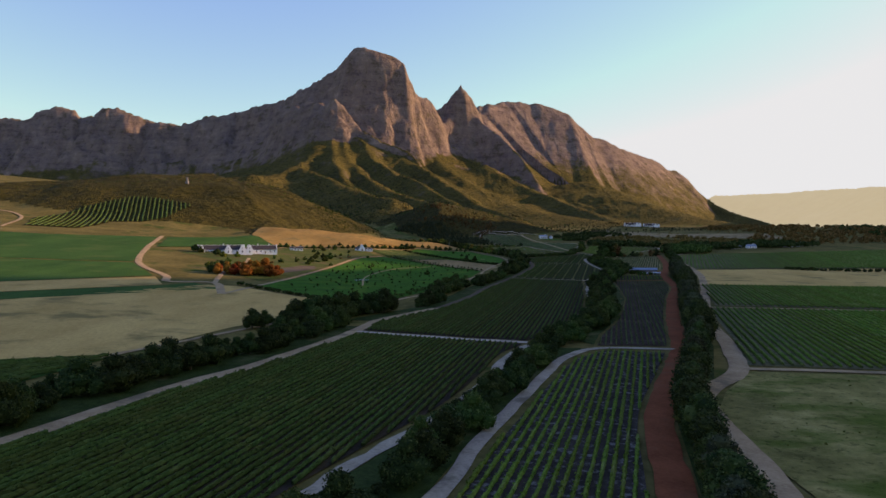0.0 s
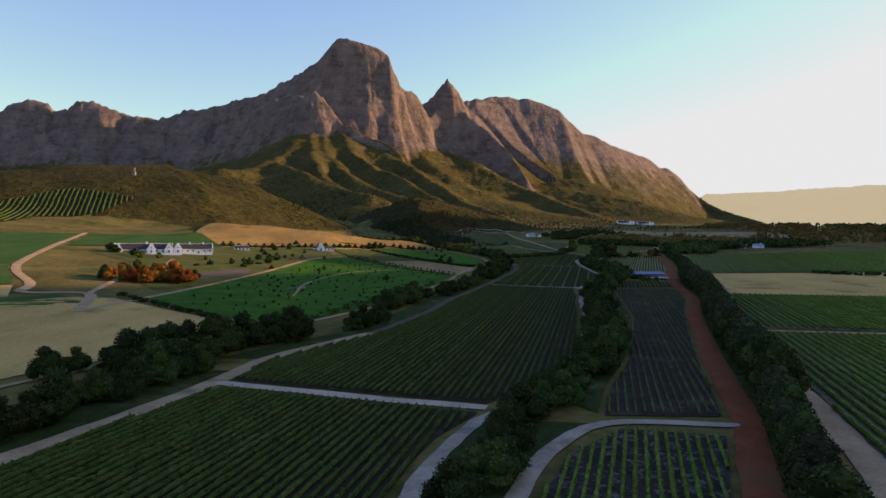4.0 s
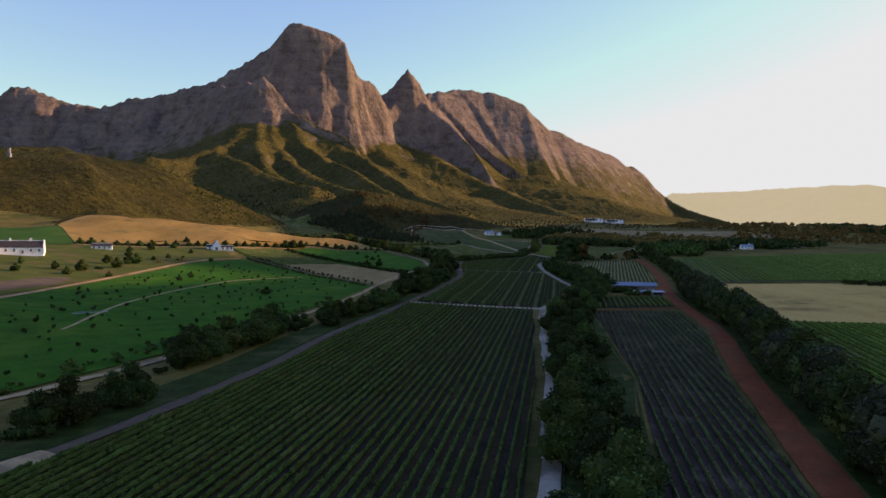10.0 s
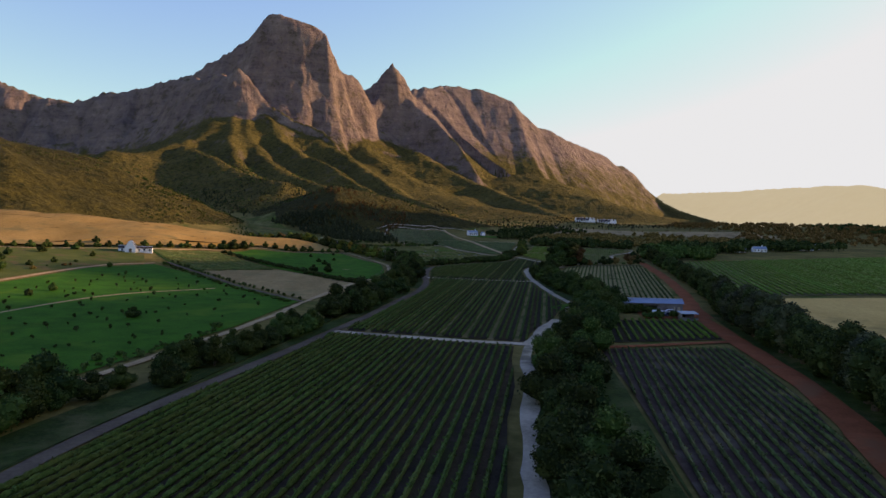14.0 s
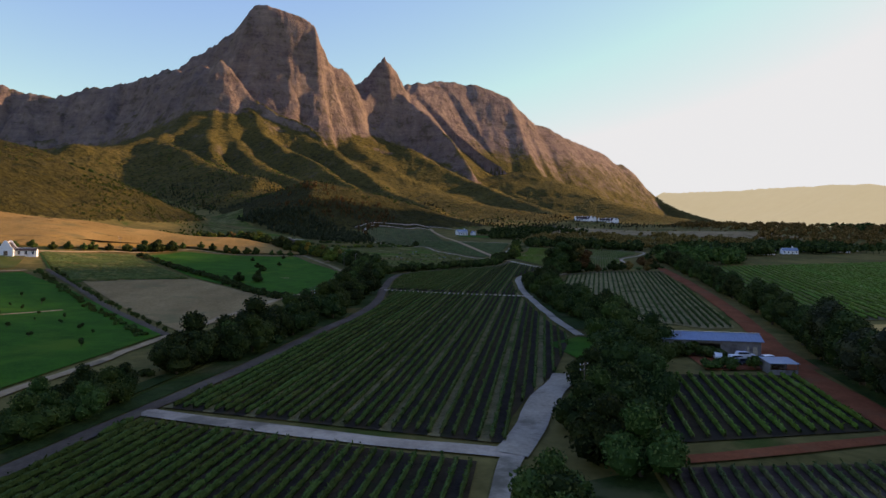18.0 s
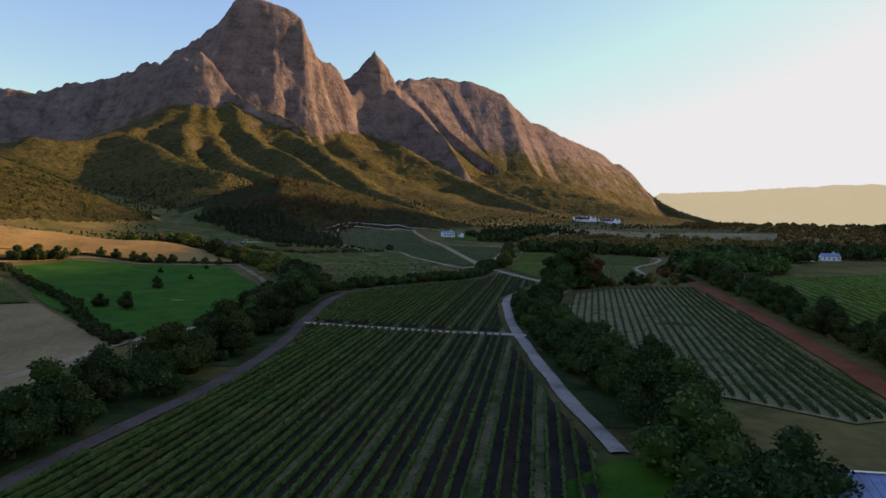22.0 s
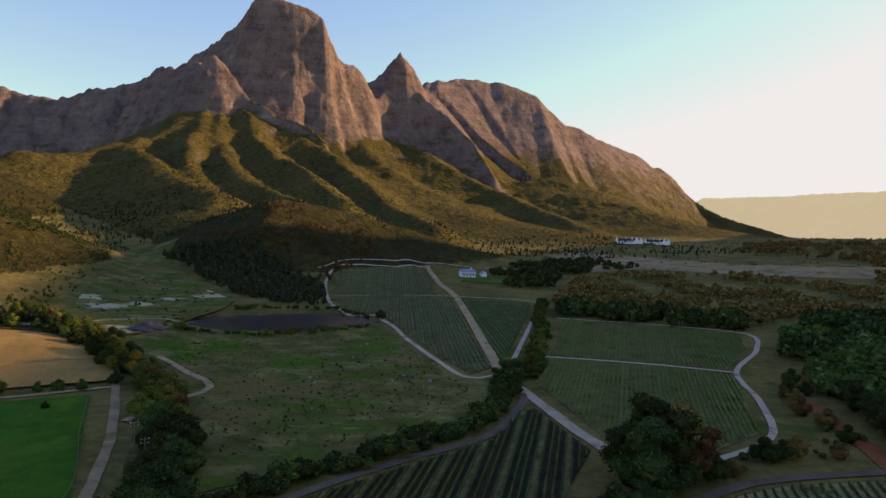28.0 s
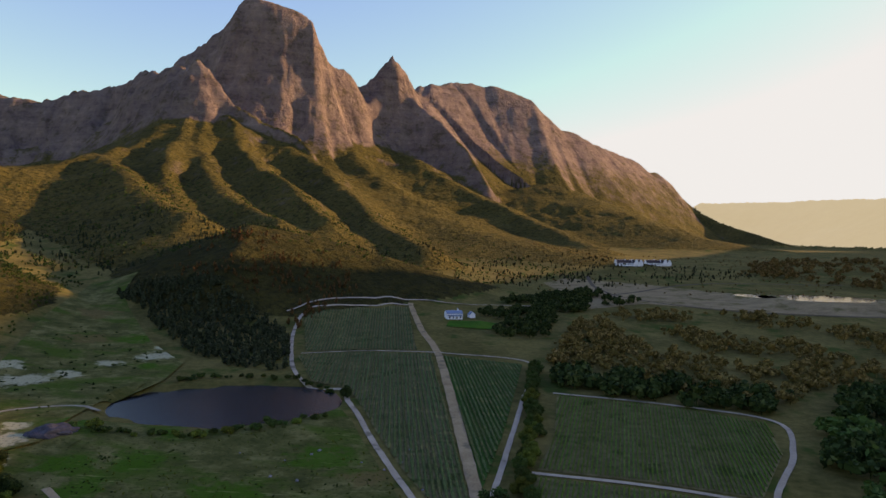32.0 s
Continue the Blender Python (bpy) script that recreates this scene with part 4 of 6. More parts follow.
def cores(r, blobs, shrink=0.8, nu=8, nv=5):
    vs, fs, k = [], [], 0
    for x, y, z, rad, sq in blobs:
        for j in range(nv + 1):
            p = math.pi * j / nv
            for i in range(nu):
                a = 2 * math.pi * i / nu
                q = rad * shrink * (0.8 + 0.4 * r.random())
                vs.append((x + q * math.sin(p) * math.cos(a), y + q * math.sin(p) * math.sin(a), z + q * sq * math.cos(p)))
        fs += [(k + j * nu + i, k + (j + 1) * nu + i, k + (j + 1) * nu + (i + 1) % nu, k + j * nu + (i + 1) % nu) for j in range(nv) for i in range(nu)]
        k = len(vs)
    return np.array(vs), np.array(fs)


def joined(*pieces):
    vs, fs, k = [], [], 0
    for v, f in pieces:
        vs.append(v), fs.append(np.asarray(f) + k)
        k += len(v)
    return np.concatenate(vs), np.concatenate(fs)


def stick(a, b, ra, rb, sides=6):
    a, b = np.array(a, float), np.array(b, float)
    d = (b - a) / np.linalg.norm(b - a)
    t = np.cross(d, (0.3, 1, 0.2))
    t /= np.linalg.norm(t)
    s = np.cross(d, t)
    an = np.arange(sides) * 2 * math.pi / sides
    ring = np.cos(an)[:, None] * t + np.sin(an)[:, None] * s
    i = np.arange(sides)
    return np.concatenate([a + ra * ring, b + rb * ring]), np.stack([i, (i + 1) % sides, sides + (i + 1) % sides, sides + i], -1)


def tree_shape(kind, seed):
    """Crown and wood of one tree, its foot at the origin."""
    r = np.random.default_rng(seed)
    if kind == "broad":
        high, spread, stem, n, squash = 8.5, 4.3, 0.9, 15, 0.9
        blobs = [(spread * 0.75 * math.cos(a) * q, spread * 0.75 * math.sin(a) * q, stem + 0.9 + (high - stem - 3.2) * r.random() * (1.15 - 0.55 * q), 1.5 + 1.0 * r.random(), squash)
                 for a, q in zip(r.random(n) * 6.28, r.random(n) ** 0.6)]
        blobs.append((0, 0, high - 1.9, 1.9, squash))
        count, size = 3800, 0.26
    elif kind == "tall":
        high, stem, n = 13.0, 1.5, 13
        blobs = []
        for i in range(n):
            f = i / (n - 1)
            q = 1.7 * math.sin(math.pi * (0.18 + 0.74 * f)) + 0.25
            a = r.random() * 6.28
            blobs.append((q * 0.6 * math.cos(a), q * 0.6 * math.sin(a), stem + 1.3 + f * (high - stem - 2.6), 1.15 + 0.75 * q * (0.7 + 0.4 * r.random()), 1.15))
        count, size = 3300, 0.25
    elif kind == "pine":
        high, stem, n = 13.0, 3.5, 12
        blobs = [(2.9 * math.cos(a) * q, 2.9 * math.sin(a) * q, stem + 0.6 + (high - stem - 2.4) * f, 1.5 + 0.9 * (1 - f) + 0.5 * r.random(), 0.75)
                 for f, a, q in zip(np.linspace(0, 1, n), r.random(n) * 6.28, r.random(n))]
        count, size = 3000, 0.27
    elif kind == "young":
        high, stem, n = 3.0, 1.0, 3
        blobs = [(0.3 * r.normal(), 0.3 * r.normal(), 1.5 + 0.9 * r.random(), 0.55 + 0.25 * r.random(), 1.1) for _ in range(n)]
        count, size = 160, 0.24
    else:
        high, stem, n = 2.6, 0.3, 6
        blobs = [(1.1 * r.normal(), 1.1 * r.normal(), 0.8 + 0.8 * r.random(), 0.8 + 0.5 * r.random(), 0.85) for _ in range(n)]
        count, size = 480, 0.32
    crown = joined(leaf_cloud(r, blobs, count, size), cores(r, blobs))
    thick = 0.024 * high + 0.02
    wood = [stick((0, 0, -0.4), (0.1 * r.normal(), 0.1 * r.normal(), stem + 0.3 * (high - stem)), thick * 1.5, thick * 0.8, 7)]
    for x, y, z, rad, _ in blobs[:6]:
        wood.append(stick((0, 0, stem * (0.8 + 0.3 * r.random())), (x * 0.9, y * 0.9, z), thick * 0.6, thick * 0.2, 5))
    return crown, joined(*wood)


SHAPES = {}


def tree_meshes(kind, variant, leaf):
    key = (kind, variant, leaf.name)
    if key not in SHAPES:
        crown, wood = tree_shape(kind, 100 + 17 * variant + len(kind) * 1000)
        SHAPES[key] = (mesh_from("crown", *crown, leaf, False), mesh_from("trunk", *wood, BARK))
    return SHAPES[key]


WORDS = {"broad": ("tree", "tree"), "tall": ("windbreak_tree", "tree"), "pine": ("pine_tree", "pine"), "young": ("young_tree", "tree"), "shrub": ("shrub", "shrub")}


def plant(kind, x, y, leaf, scale, label, group=""):
    variant = int(rng.integers(4))
    crown, wood = tree_meshes(kind, variant, leaf)
    name, cat = WORDS[kind]
    if group == "creek trees":
        name = "creek_" + name
    top = tagged(new(name), label, cat, group)
    top.empty_display_size = 0.5
    wide = scale * (0.9 + 0.25 * rng.random()) * (1.35 if kind == "tall" else 1.0)
    top.matrix_basis = Matrix.Translation((x, y, float(land_z(x, y)))) @ Matrix.Rotation(rng.random() * 6.283, 4, "Z") @ Matrix.Diagonal((wide, wide, scale, 1))
    part("trunk", wood, top)
    part("crown", crown, top)


def tree_line(line, spacing, jitter, kinds, sizes, label, group, off=0.0, skip=0.0):
    """Trees along a line; kinds: (kind, leaf, share) rows."""
    c = curve_points(line, 1.0)
    d = np.gradient(c, axis=0)
    d /= np.linalg.norm(d, axis=1)[:, None]
    shares = np.array([k[2] for k in kinds], float)
    at = 0.0
    while at < len(c) - 1:
        i = int(at)
        at += spacing * (0.7 + 0.6 * rng.random())
        if rng.random() < skip:
            continue
        o = off + jitter * (rng.random() * 2 - 1)
        x, y = c[i, 0] + d[i, 1] * o, c[i, 1] - d[i, 0] * o
        kind, leaf, _ = kinds[rng.choice(len(kinds), p=shares / shares.sum())]
        plant(kind, x, y, leaf, sizes[0] + (sizes[1] - sizes[0]) * rng.random(), label, group)


MIXED = [("broad", LEAF_DARK, 5), ("broad", LEAF_GREEN, 3), ("shrub", LEAF_DARK, 1.5), ("shrub", LEAF_GREEN, 1)]
CREEK = "dark leafy tree in the creek thicket"
# windbreak beside the red road
tree_line([(27, 40), (46, 111), (58, 158), (77, 205), (97, 255)], 4.6, 0.6,
          [("tall", LEAF_DARK, 4), ("tall", LEAF_GREY, 2)], (0.7, 0.98), "dense dark windbreak tree beside the red road", "windbreak")
tree_line([(99, 255), (122, 329), (154, 424), (180, 493), (199, 570), (212, 618)], 4.6, 1.0,
          [("tall", LEAF_DARK, 4), ("tall", LEAF_GREY, 2), ("broad", LEAF_DARK, 1)], (0.9, 1.25), "dense dark windbreak tree beside the red road", "windbreak")
tree_line([(212, 618), (228, 655), (251, 722), (273, 796), (291, 862), (305, 910), (318, 960)], 5.2, 2.0,
          [("tall", LEAF_DARK, 3), ("broad", LEAF_DARK, 2), ("broad", LEAF_GREEN, 1)], (0.65, 0.95), "dense dark windbreak tree beside the red road", "windbreak")
# creek between the two strips of vineyard
tree_line([(-30, 60), (-8, 118), (4, 145), (17, 180), (32, 225), (46, 262), (60, 284)], 5.2, 3.2, MIXED, (0.75, 1.1), CREEK, "creek trees")
tree_line([(62, 294), (77, 332), (91, 380), (101, 425), (112, 480), (122, 530)], 4.2, 5.0, MIXED, (0.9, 1.3), CREEK, "creek trees")
tree_line([(130, 545), (142, 585), (154, 612), (166, 640), (170, 680), (176, 720)], 4.6, 6.0, MIXED, (0.95, 1.4), CREEK, "creek trees", 4)
tree_line(beside(R3B, 690, 846, 0), 4.2, 1.5, MIXED, (0.5, 0.85), CREEK, "creek trees", 5.5)
tree_line([(165, 690), (169, 750), (176, 810), (185, 846)], 3.2, 2.2, [("shrub", LEAF_DARK, 2), ("shrub", LEAF_GREEN, 2)], (0.8, 1.5), "leafy shrub at the edge of the creek thicket", "creek shrubs", 4)
tree_line([(172, 720), (174, 760), (182, 800), (192, 838), (202, 862)], 4.2, 4.0, MIXED, (0.75, 1.15), CREEK, "creek trees", 2)
# creek west of the main track
WESTLINE = beside(R1, 60, 300, 0)
tree_line(WESTLINE, 3.7, 4.5, MIXED, (0.75, 1.25), CREEK, "creek trees", -13, 0.08)
tree_line(WESTLINE, 7.0, 4.0, MIXED, (0.5, 0.8), CREEK, "creek trees", -22, 0.25)
tree_line([(-64, 290), (-52, 312), (-44, 330), (-34, 345), (-24, 360)], 4.0, 3.5, MIXED, (1.15, 1.6), CREEK, "creek trees")
tree_line([(-80, 280), (-70, 300), (-60, 326), (-46, 346)], 5.0, 3.0, MIXED, (0.8, 1.2), CREEK, "creek trees")
tree_line([(-10, 372), (-6, 388), (0, 400)], 3.5, 2.5, [("broad", LEAF_DARK, 3), ("shrub", LEAF_DARK, 1)], (0.9, 1.25), CREEK, "creek trees", -2)
tree_line([(-3, 432), (3, 446), (9, 466), (15, 490)], 3.8, 3.5, MIXED, (0.9, 1.3), CREEK, "creek trees", -2)
tree_line(beside(R1, 490, 600, 0), 4.2, 3.5, MIXED, (0.6, 1.0), CREEK, "creek trees", -9)
tree_line([(-14, 395), (-8, 412), (-4, 428)], 6.0, 3.0, [("shrub", LEAF_GREEN, 1), ("shrub", LEAF_DARK, 1)], (0.4, 0.8), "small bush on the grassy creek bank", "creek shrubs")
tree_line(beside(R1, 600, 705, 0), 4.2, 4.0, MIXED, (1.0, 1.5), CREEK, "creek trees", -10)
tree_line(beside(R1, 470, 690, 0), 7.0, 3.0, MIXED, (0.45, 0.8), CREEK, "creek trees", -15, 0.2)
tree_line([(82, 700), (86, 740), (88, 790), (92, 840), (88, 880), (80, 915)], 4.4, 5.5, MIXED, (0.9, 1.4), CREEK, "creek trees")
tree_line([(100, 852), (122, 876), (150, 900), (172, 922), (184, 950), (196, 1000)], 2.9, 2.5, [("shrub", LEAF_GREEN, 3), ("shrub", LEAF_DARK, 3)], (1.2, 2.0), "leafy green bush in the hedge along the track", "track hedge")
tree_line([(80, 900), (66, 935), (50, 968), (24, 995), (-8, 1028), (-40, 1065), (-70, 1100)], 4.0, 7.0, [("broad", LEAF_DARK, 2), ("broad", LEAF_YELLOW, 2.5), ("broad", LEAF_GREEN, 1.5), ("broad", LEAF_RUST, 1.5)], (0.7, 1.15), "mixed leafy tree beside the meadow", "meadow trees")
tree_line([(203, 985), (212, 1035), (224, 1075), (232, 1130), (248, 1200)], 5.5, 3.0, [("broad", LEAF_GREEN, 4), ("broad", LEAF_YELLOW, 1), ("shrub", LEAF_GREEN, 1)], (0.6, 0.95), "green tree in the line between vineyards", "vineyard trees")
for x, y, s in ((209, 866, 1.6), (216, 874, 1.85), (224, 884, 1.5), (213, 882, 1.45), (229, 876, 1.15), (206, 874, 1.2)):
    plant("pine", x, y, LEAF_RUST if s in (1.5, 1.15) else LEAF_DARK, s, "tall dense pine with a broad rusty-green crown", "pine group")
    plant("broad", x + 2, y - 1, LEAF_DARK, s * 0.75, "dark spreading tree under the pines", "pine group")
tree_line([(236, 884), (262, 892), (285, 900), (300, 960), (340, 1000)], 6.0, 5.0, [("broad", LEAF_RUST, 2), ("broad", LEAF_DARK, 3), ("shrub", LEAF_GREEN, 2)], (0.5, 0.85), "brownish green tree beside the vineyard", "vineyard trees")
plant("broad", 131, 1126, LEAF_DARK, 0.75, "lone round dark tree by the pond")
# yellow and amber leaves here put the low sun's light into the crown colour
for x, y, leaf, s in ((66, 944, LEAF_YELLOW, 1.25), (58, 950, LEAF_GREEN, 1.0), (52, 958, LEAF_YELLOW, 1.1), (42, 974, LEAF_AMBER, 1.1), (34, 979, LEAF_YELLOW, 1.15), (27, 984, LEAF_GREEN, 1.1), (48, 966, LEAF_GREEN, 0.9)):
    plant("broad", x, y, leaf, s, "large leafy tree beside the meadow, some with sunlight put into yellow leaf colour", "meadow trees")
# manor garden
for x, y, s in ((-166, 496, 1.0), (-161, 501, 1.15), (-155, 499, 1.0), (-150, 505, 1.2), (-146, 498, 1.05), (-141, 507, 1.35), (-135, 510, 1.6), (-138, 518, 1.5), (-130, 505, 1.15), (-156, 512, 1.1), (-148, 516, 1.3), (-170, 506, 0.9), (-127, 513, 1.0)):
    plant("broad", x, y, LEAF_GOLD if s < 1.09 or s > 1.32 else LEAF_AMBER, s, "orange autumn tree in the manor garden", "autumn trees")
for x, y, s in ((-172, 500, 0.8), (-164, 515, 0.9), (-176, 512, 0.9), (-150, 526, 0.9), (-142, 528, 1.0), (-185, 530, 0.7), (-178, 540, 0.8), (-170, 550, 0.6), (-215, 640, 0.8), (-206, 630, 0.7), (-196, 640, 0.6), (-235, 652, 0.8), (-243, 660, 0.9)):
    plant("broad", x, y, LEAF_DARK if s > 0.75 else LEAF_YELLOW, s, "dark leafy tree in the manor garden", "manor trees")
for x, y, s in ((-131, 534, 0.75), (-141, 646, 0.6), (-151, 625, 0.55), (-165, 656, 0.5), (-138, 672, 0.5), (-139, 745, 0.55), (-142, 797, 0.6), (-132, 821, 0.5), (-131, 850, 0.6), (-115, 756, 0.45), (-106, 634, 0.4), (-85, 758, 0.4), (-69, 658, 0.5), (-122, 700, 0.5), (-128, 716, 0.6), (-118, 735, 0.4), (-148, 770, 0.6), (-112, 800, 0.45)):
    plant("broad", x, y, LEAF_DARK if s > 0.5 else LEAF_GREEN, s, "small dark tree standing in the garden", "garden trees")
tree_line([(-190, 560), (-150, 600), (-120, 690), (-105, 770)], 16, 12, [("broad", LEAF_GREEN, 2), ("young", LEAF_DARK, 2), ("shrub", LEAF_GREEN, 2), ("shrub", LEAF_RUST, 1)], (0.5, 0.9), "small green tree on the garden lawn", "garden trees")
tree_line([(-132, 438), (-108, 420), (-86, 402), (-70, 391)], 5.5, 0.5, [("shrub", LEAF_DARK, 1)], (0.75, 1.0), "round dark clipped bush in a row", "clipped bush row")
# young trees on the lawn, in rough rows
LAWN_POLY = turned([(-100, 430), (-95, 620), (-86, 740), (-40, 735), (30, 650), (20, 590), (-15, 460), (-45, 390)], 14)
for u in np.arange(-240, 60, 9.0):
    for v0, v1 in spans(LAWN_POLY, u):
        for v in np.arange(v0 + 4, v1 - 3, 11.0):
            if rng.random() < 0.62:
                x, y = back(u + 2.0 * rng.normal(), v + 2.5 * rng.normal(), 14)
                plant("young", x, y, LEAF_DARK, 0.4 + 0.5 * rng.random(), "young sapling on the watered lawn", "lawn saplings")
tree_line([(-50, 884), (-18, 845), (12, 808), (36, 766), (60, 730)], 4.2, 0.6, [("shrub", LEAF_DARK, 1)], (0.85, 1.15), "dark round bush in a straight row", "bush row")
tree_line([(-64, 797), (-30, 747), (4, 697), (38, 648)], 6.0, 0.5, [("young", LEAF_GREEN, 1)], (0.7, 1.0), "small young tree along the path", "path trees", -3)
tree_line([(-64, 797), (-30, 747), (4, 697), (38, 648)], 6.0, 0.5, [("shrub", LEAF_GREEN, 1)], (0.5, 0.7), "small bush along the path", "path bushes", 3)
tree_line([(-190, 783), (-134, 831), (-84, 868), (-38, 935), (0, 935), (34, 953)], 9.0, 0.8, [("broad", LEAF_GREEN, 3), ("broad", LEAF_DARK, 1)], (0.48, 0.7), "small round tree below the golden field", "field edge trees")
for x, y, s in ((-56, 908, 0.95), (-49, 914, 1.1), (-43, 922, 0.9), (40, 960, 0.7)):
    plant("broad", x, y, LEAF_DARK, s, "spreading dark tree at the field's corner", "field edge trees")
for x, y, s in ((38, 794, 0.75), (28, 797, 0.6), (30, 851, 0.45), (14, 905, 0.35), (24, 868, 0.4), (30, 930, 0.3), (34, 885, 0.3), (-14, 600, 0.5), (-70, 640, 0.4)):
    plant("broad", x, y, LEAF_DARK, s, "small tree standing alone on the lawn", "lawn trees")
tree_line([(20, 1000), (-20, 1030), (-60, 1060)], 6, 8, [("broad", LEAF_YELLOW, 1), ("broad", LEAF_DARK, 3)], (0.5, 0.8), "leafy tree behind the golden field", "meadow trees")
tree_line([(128, 1140), (100, 1162), (62, 1168), (30, 1155)], 6, 3, [("shrub", LEAF_DARK, 2), ("shrub", LEAF_GREEN, 2)], (0.6, 1.2), "dark shrub on the pond's bank", "pond shrubs")
tree_line([(22, 1058), (60, 1058), (95, 1066), (124, 1088)], 6, 4, [("shrub", LEAF_YELLOW, 1), ("shrub", LEAF_GREEN, 3)], (0.7, 1.4), "green shrub below the pond dam", "pond shrubs")
tree_line([(345, 672), (391, 650), (460, 640)], 5, 1.5, [("shrub", LEAF_DARK, 1)], (1.0, 1.5), "dark hedge bush in the straw field", "far hedge")


# ---- far woods ----
def woods(name, spots, kind, leaf, sizes, label, count=70, leaf_size=1.15):
    """Many small far trees in one piece: each its own clump of leaves and core."""
    r = np.random.default_rng(len(spots))
    protos = []
    for s in range(5):
        if kind == "pine":
            blobs = [(0.3 * r.normal(), 0.3 * r.normal(), 2.2 + 1.7 * i, 1.9 - 0.36 * i, 1.2) for i in range(4)]
        else:
            blobs = [(1.4 * r.normal(), 1.4 * r.normal(), 2.4 + 2.6 * r.random(), 1.5 + 0.9 * r.random(), 0.9) for _ in range(5)]
        protos.append(joined(leaf_cloud(r, blobs, count, leaf_size), cores(r, blobs, 0.85, 5, 3), stick((0, 0, -1), (0, 0, 3), 0.25, 0.15, 4)))
    xy = np.array(spots)
    z = land_z(xy[:, 0], xy[:, 1])
    pieces = []
    for (x, y), h in zip(xy, z):
        v, f = protos[r.integers(5)]
        s, a = sizes[0] + (sizes[1] - sizes[0]) * r.random(), r.random() * 6.283
        c, q = math.cos(a) * s, math.sin(a) * s
        pieces.append((np.stack([x + v[:, 0] * c - v[:, 1] * q, y + v[:, 0] * q + v[:, 1] * c, h + v[:, 2] * s * (0.85 + 0.3 * r.random())], -1), f))
    v, f = joined(*pieces)
    return tagged(new(name, mesh_from(name, v, f, leaf, False)), label, "woods", "", "stuff")


def scatter(poly, count, seed, clump=0.0):
    r = np.random.default_rng(seed)
    xs, ys = [p[0] for p in poly], [p[1] for p in poly]
    out = []
    while len(out) < count:
        x, y = r.uniform(min(xs), max(xs)), r.uniform(min(ys), max(ys))
        if clump and grain(np.array([x / 45.0]), np.array([y / 45.0]), seed)[0] < clump * (2 * r.random() - 1):
            continue
        if any(a < y < b for a, b in spans(poly, x)):
            out.append((x, y))
    return out


woods("woods", scatter([(252, 1148), (350, 1106), (372, 1040), (430, 1040), (580, 1290), (520, 1400), (380, 1440), (300, 1330), (262, 1220)], 820, 3, 0.5), "broad", LEAF_RUST, (0.45, 1.25), "dense brownish bushland of mixed trees beside the vineyards")
woods("woods", scatter([(250, 1140), (348, 1098), (380, 1120), (300, 1165), (256, 1180)], 90, 4), "broad", LEAF_DARK, (1.1, 1.7), "wall of tall dark trees at the vineyard's edge")
woods("woods", scatter([(312, 960), (338, 1010), (352, 1070), (372, 1060), (362, 1000), (330, 940)], 130, 51, 0.3), "broad", LEAF_GREEN, (0.7, 1.25), "dense green hedge of trees along the vineyard track")
woods("woods", scatter([(338, 960), (362, 1080), (420, 1050), (380, 960), (350, 930)], 130, 5), "broad", LEAF_GREEN, (0.9, 1.7), "tall green trees beside the vineyard's far edge")
woods("woods", scatter([(-100, 1385), (-60, 1345), (-20, 1280), (20, 1225), (50, 1195), (88, 1180), (84, 1225), (72, 1290), (40, 1340), (-10, 1385), (-70, 1410)], 760, 6), "pine", LEAF_GREY, (0.4, 1.0), "dark pine plantation at the foot of the knoll")
woods("woods", scatter([(-70, 1410), (-10, 1385), (40, 1340), (75, 1300), (120, 1440), (60, 1520), (-60, 1520)], 260, 26, 0.4), "pine", LEAF_RUST, (0.3, 0.75), "scattered rusty pines on the knoll")
woods("woods", scatter([(340, 985), (470, 1060), (620, 1110), (660, 1160), (520, 1190), (400, 1120), (330, 1030)], 330, 7, 0.5), "broad", LEAF_DARK, (0.9, 1.6), "dark trees round the far farmsteads")
woods("woods", scatter([(225, 1330), (262, 1250), (300, 1380), (420, 1490), (380, 1560), (260, 1470), (232, 1400)], 330, 8, 0.5), "broad", LEAF_DARK, (0.7, 1.3), "dark trees round the house below the knoll")
woods("woods", scatter([(-160, 1060), (-70, 1050), (-60, 1080), (-75, 1150), (-120, 1290), (-160, 1460), (-260, 1480), (-240, 1200), (-220, 1080)], 900, 9, 0.6), "broad", LEAF_GREEN, (0.13, 0.4), "dark bushes in the hollow below the hill")
woods("woods", scatter([(100, 1540), (500, 1620), (700, 1750), (600, 2000), (200, 1850), (-50, 1700)], 700, 10, 0.8), "pine", LEAF_GREY, (0.3, 0.65), "scattered pines on the lower mountain slope")
woods("woods", scatter([(600, 1150), (1100, 1350), (1250, 1900), (1150, 2200), (800, 2000), (660, 1750), (780, 1600), (600, 1330)], 700, 11, 0.8), "broad", LEAF_RUST, (0.8, 1.8), "scattered trees across the far valley")
woods("woods", scatter([(800, 1100), (1200, 1400), (1300, 1900), (1200, 2100), (1000, 1700)], 150, 12, 0.6), "broad", LEAF_DARK, (1.2, 2.0), "tree belts across the far valley")
woods("woods", scatter([(-420, 1500), (-150, 1480), (60, 1560), (0, 1720), (-200, 1750), (-450, 1700)], 650, 41, 0.6), "pine", LEAF_GREY, (0.3, 0.7), "dark pines on the slope behind the knoll")
woods("woods", scatter([(-330, 1300), (-180, 1290), (-150, 1460), (-260, 1560), (-420, 1480)], 420, 42, 0.7), "broad", LEAF_DARK, (0.25, 0.6), "dark scrubby trees in the hollow below the mountain")
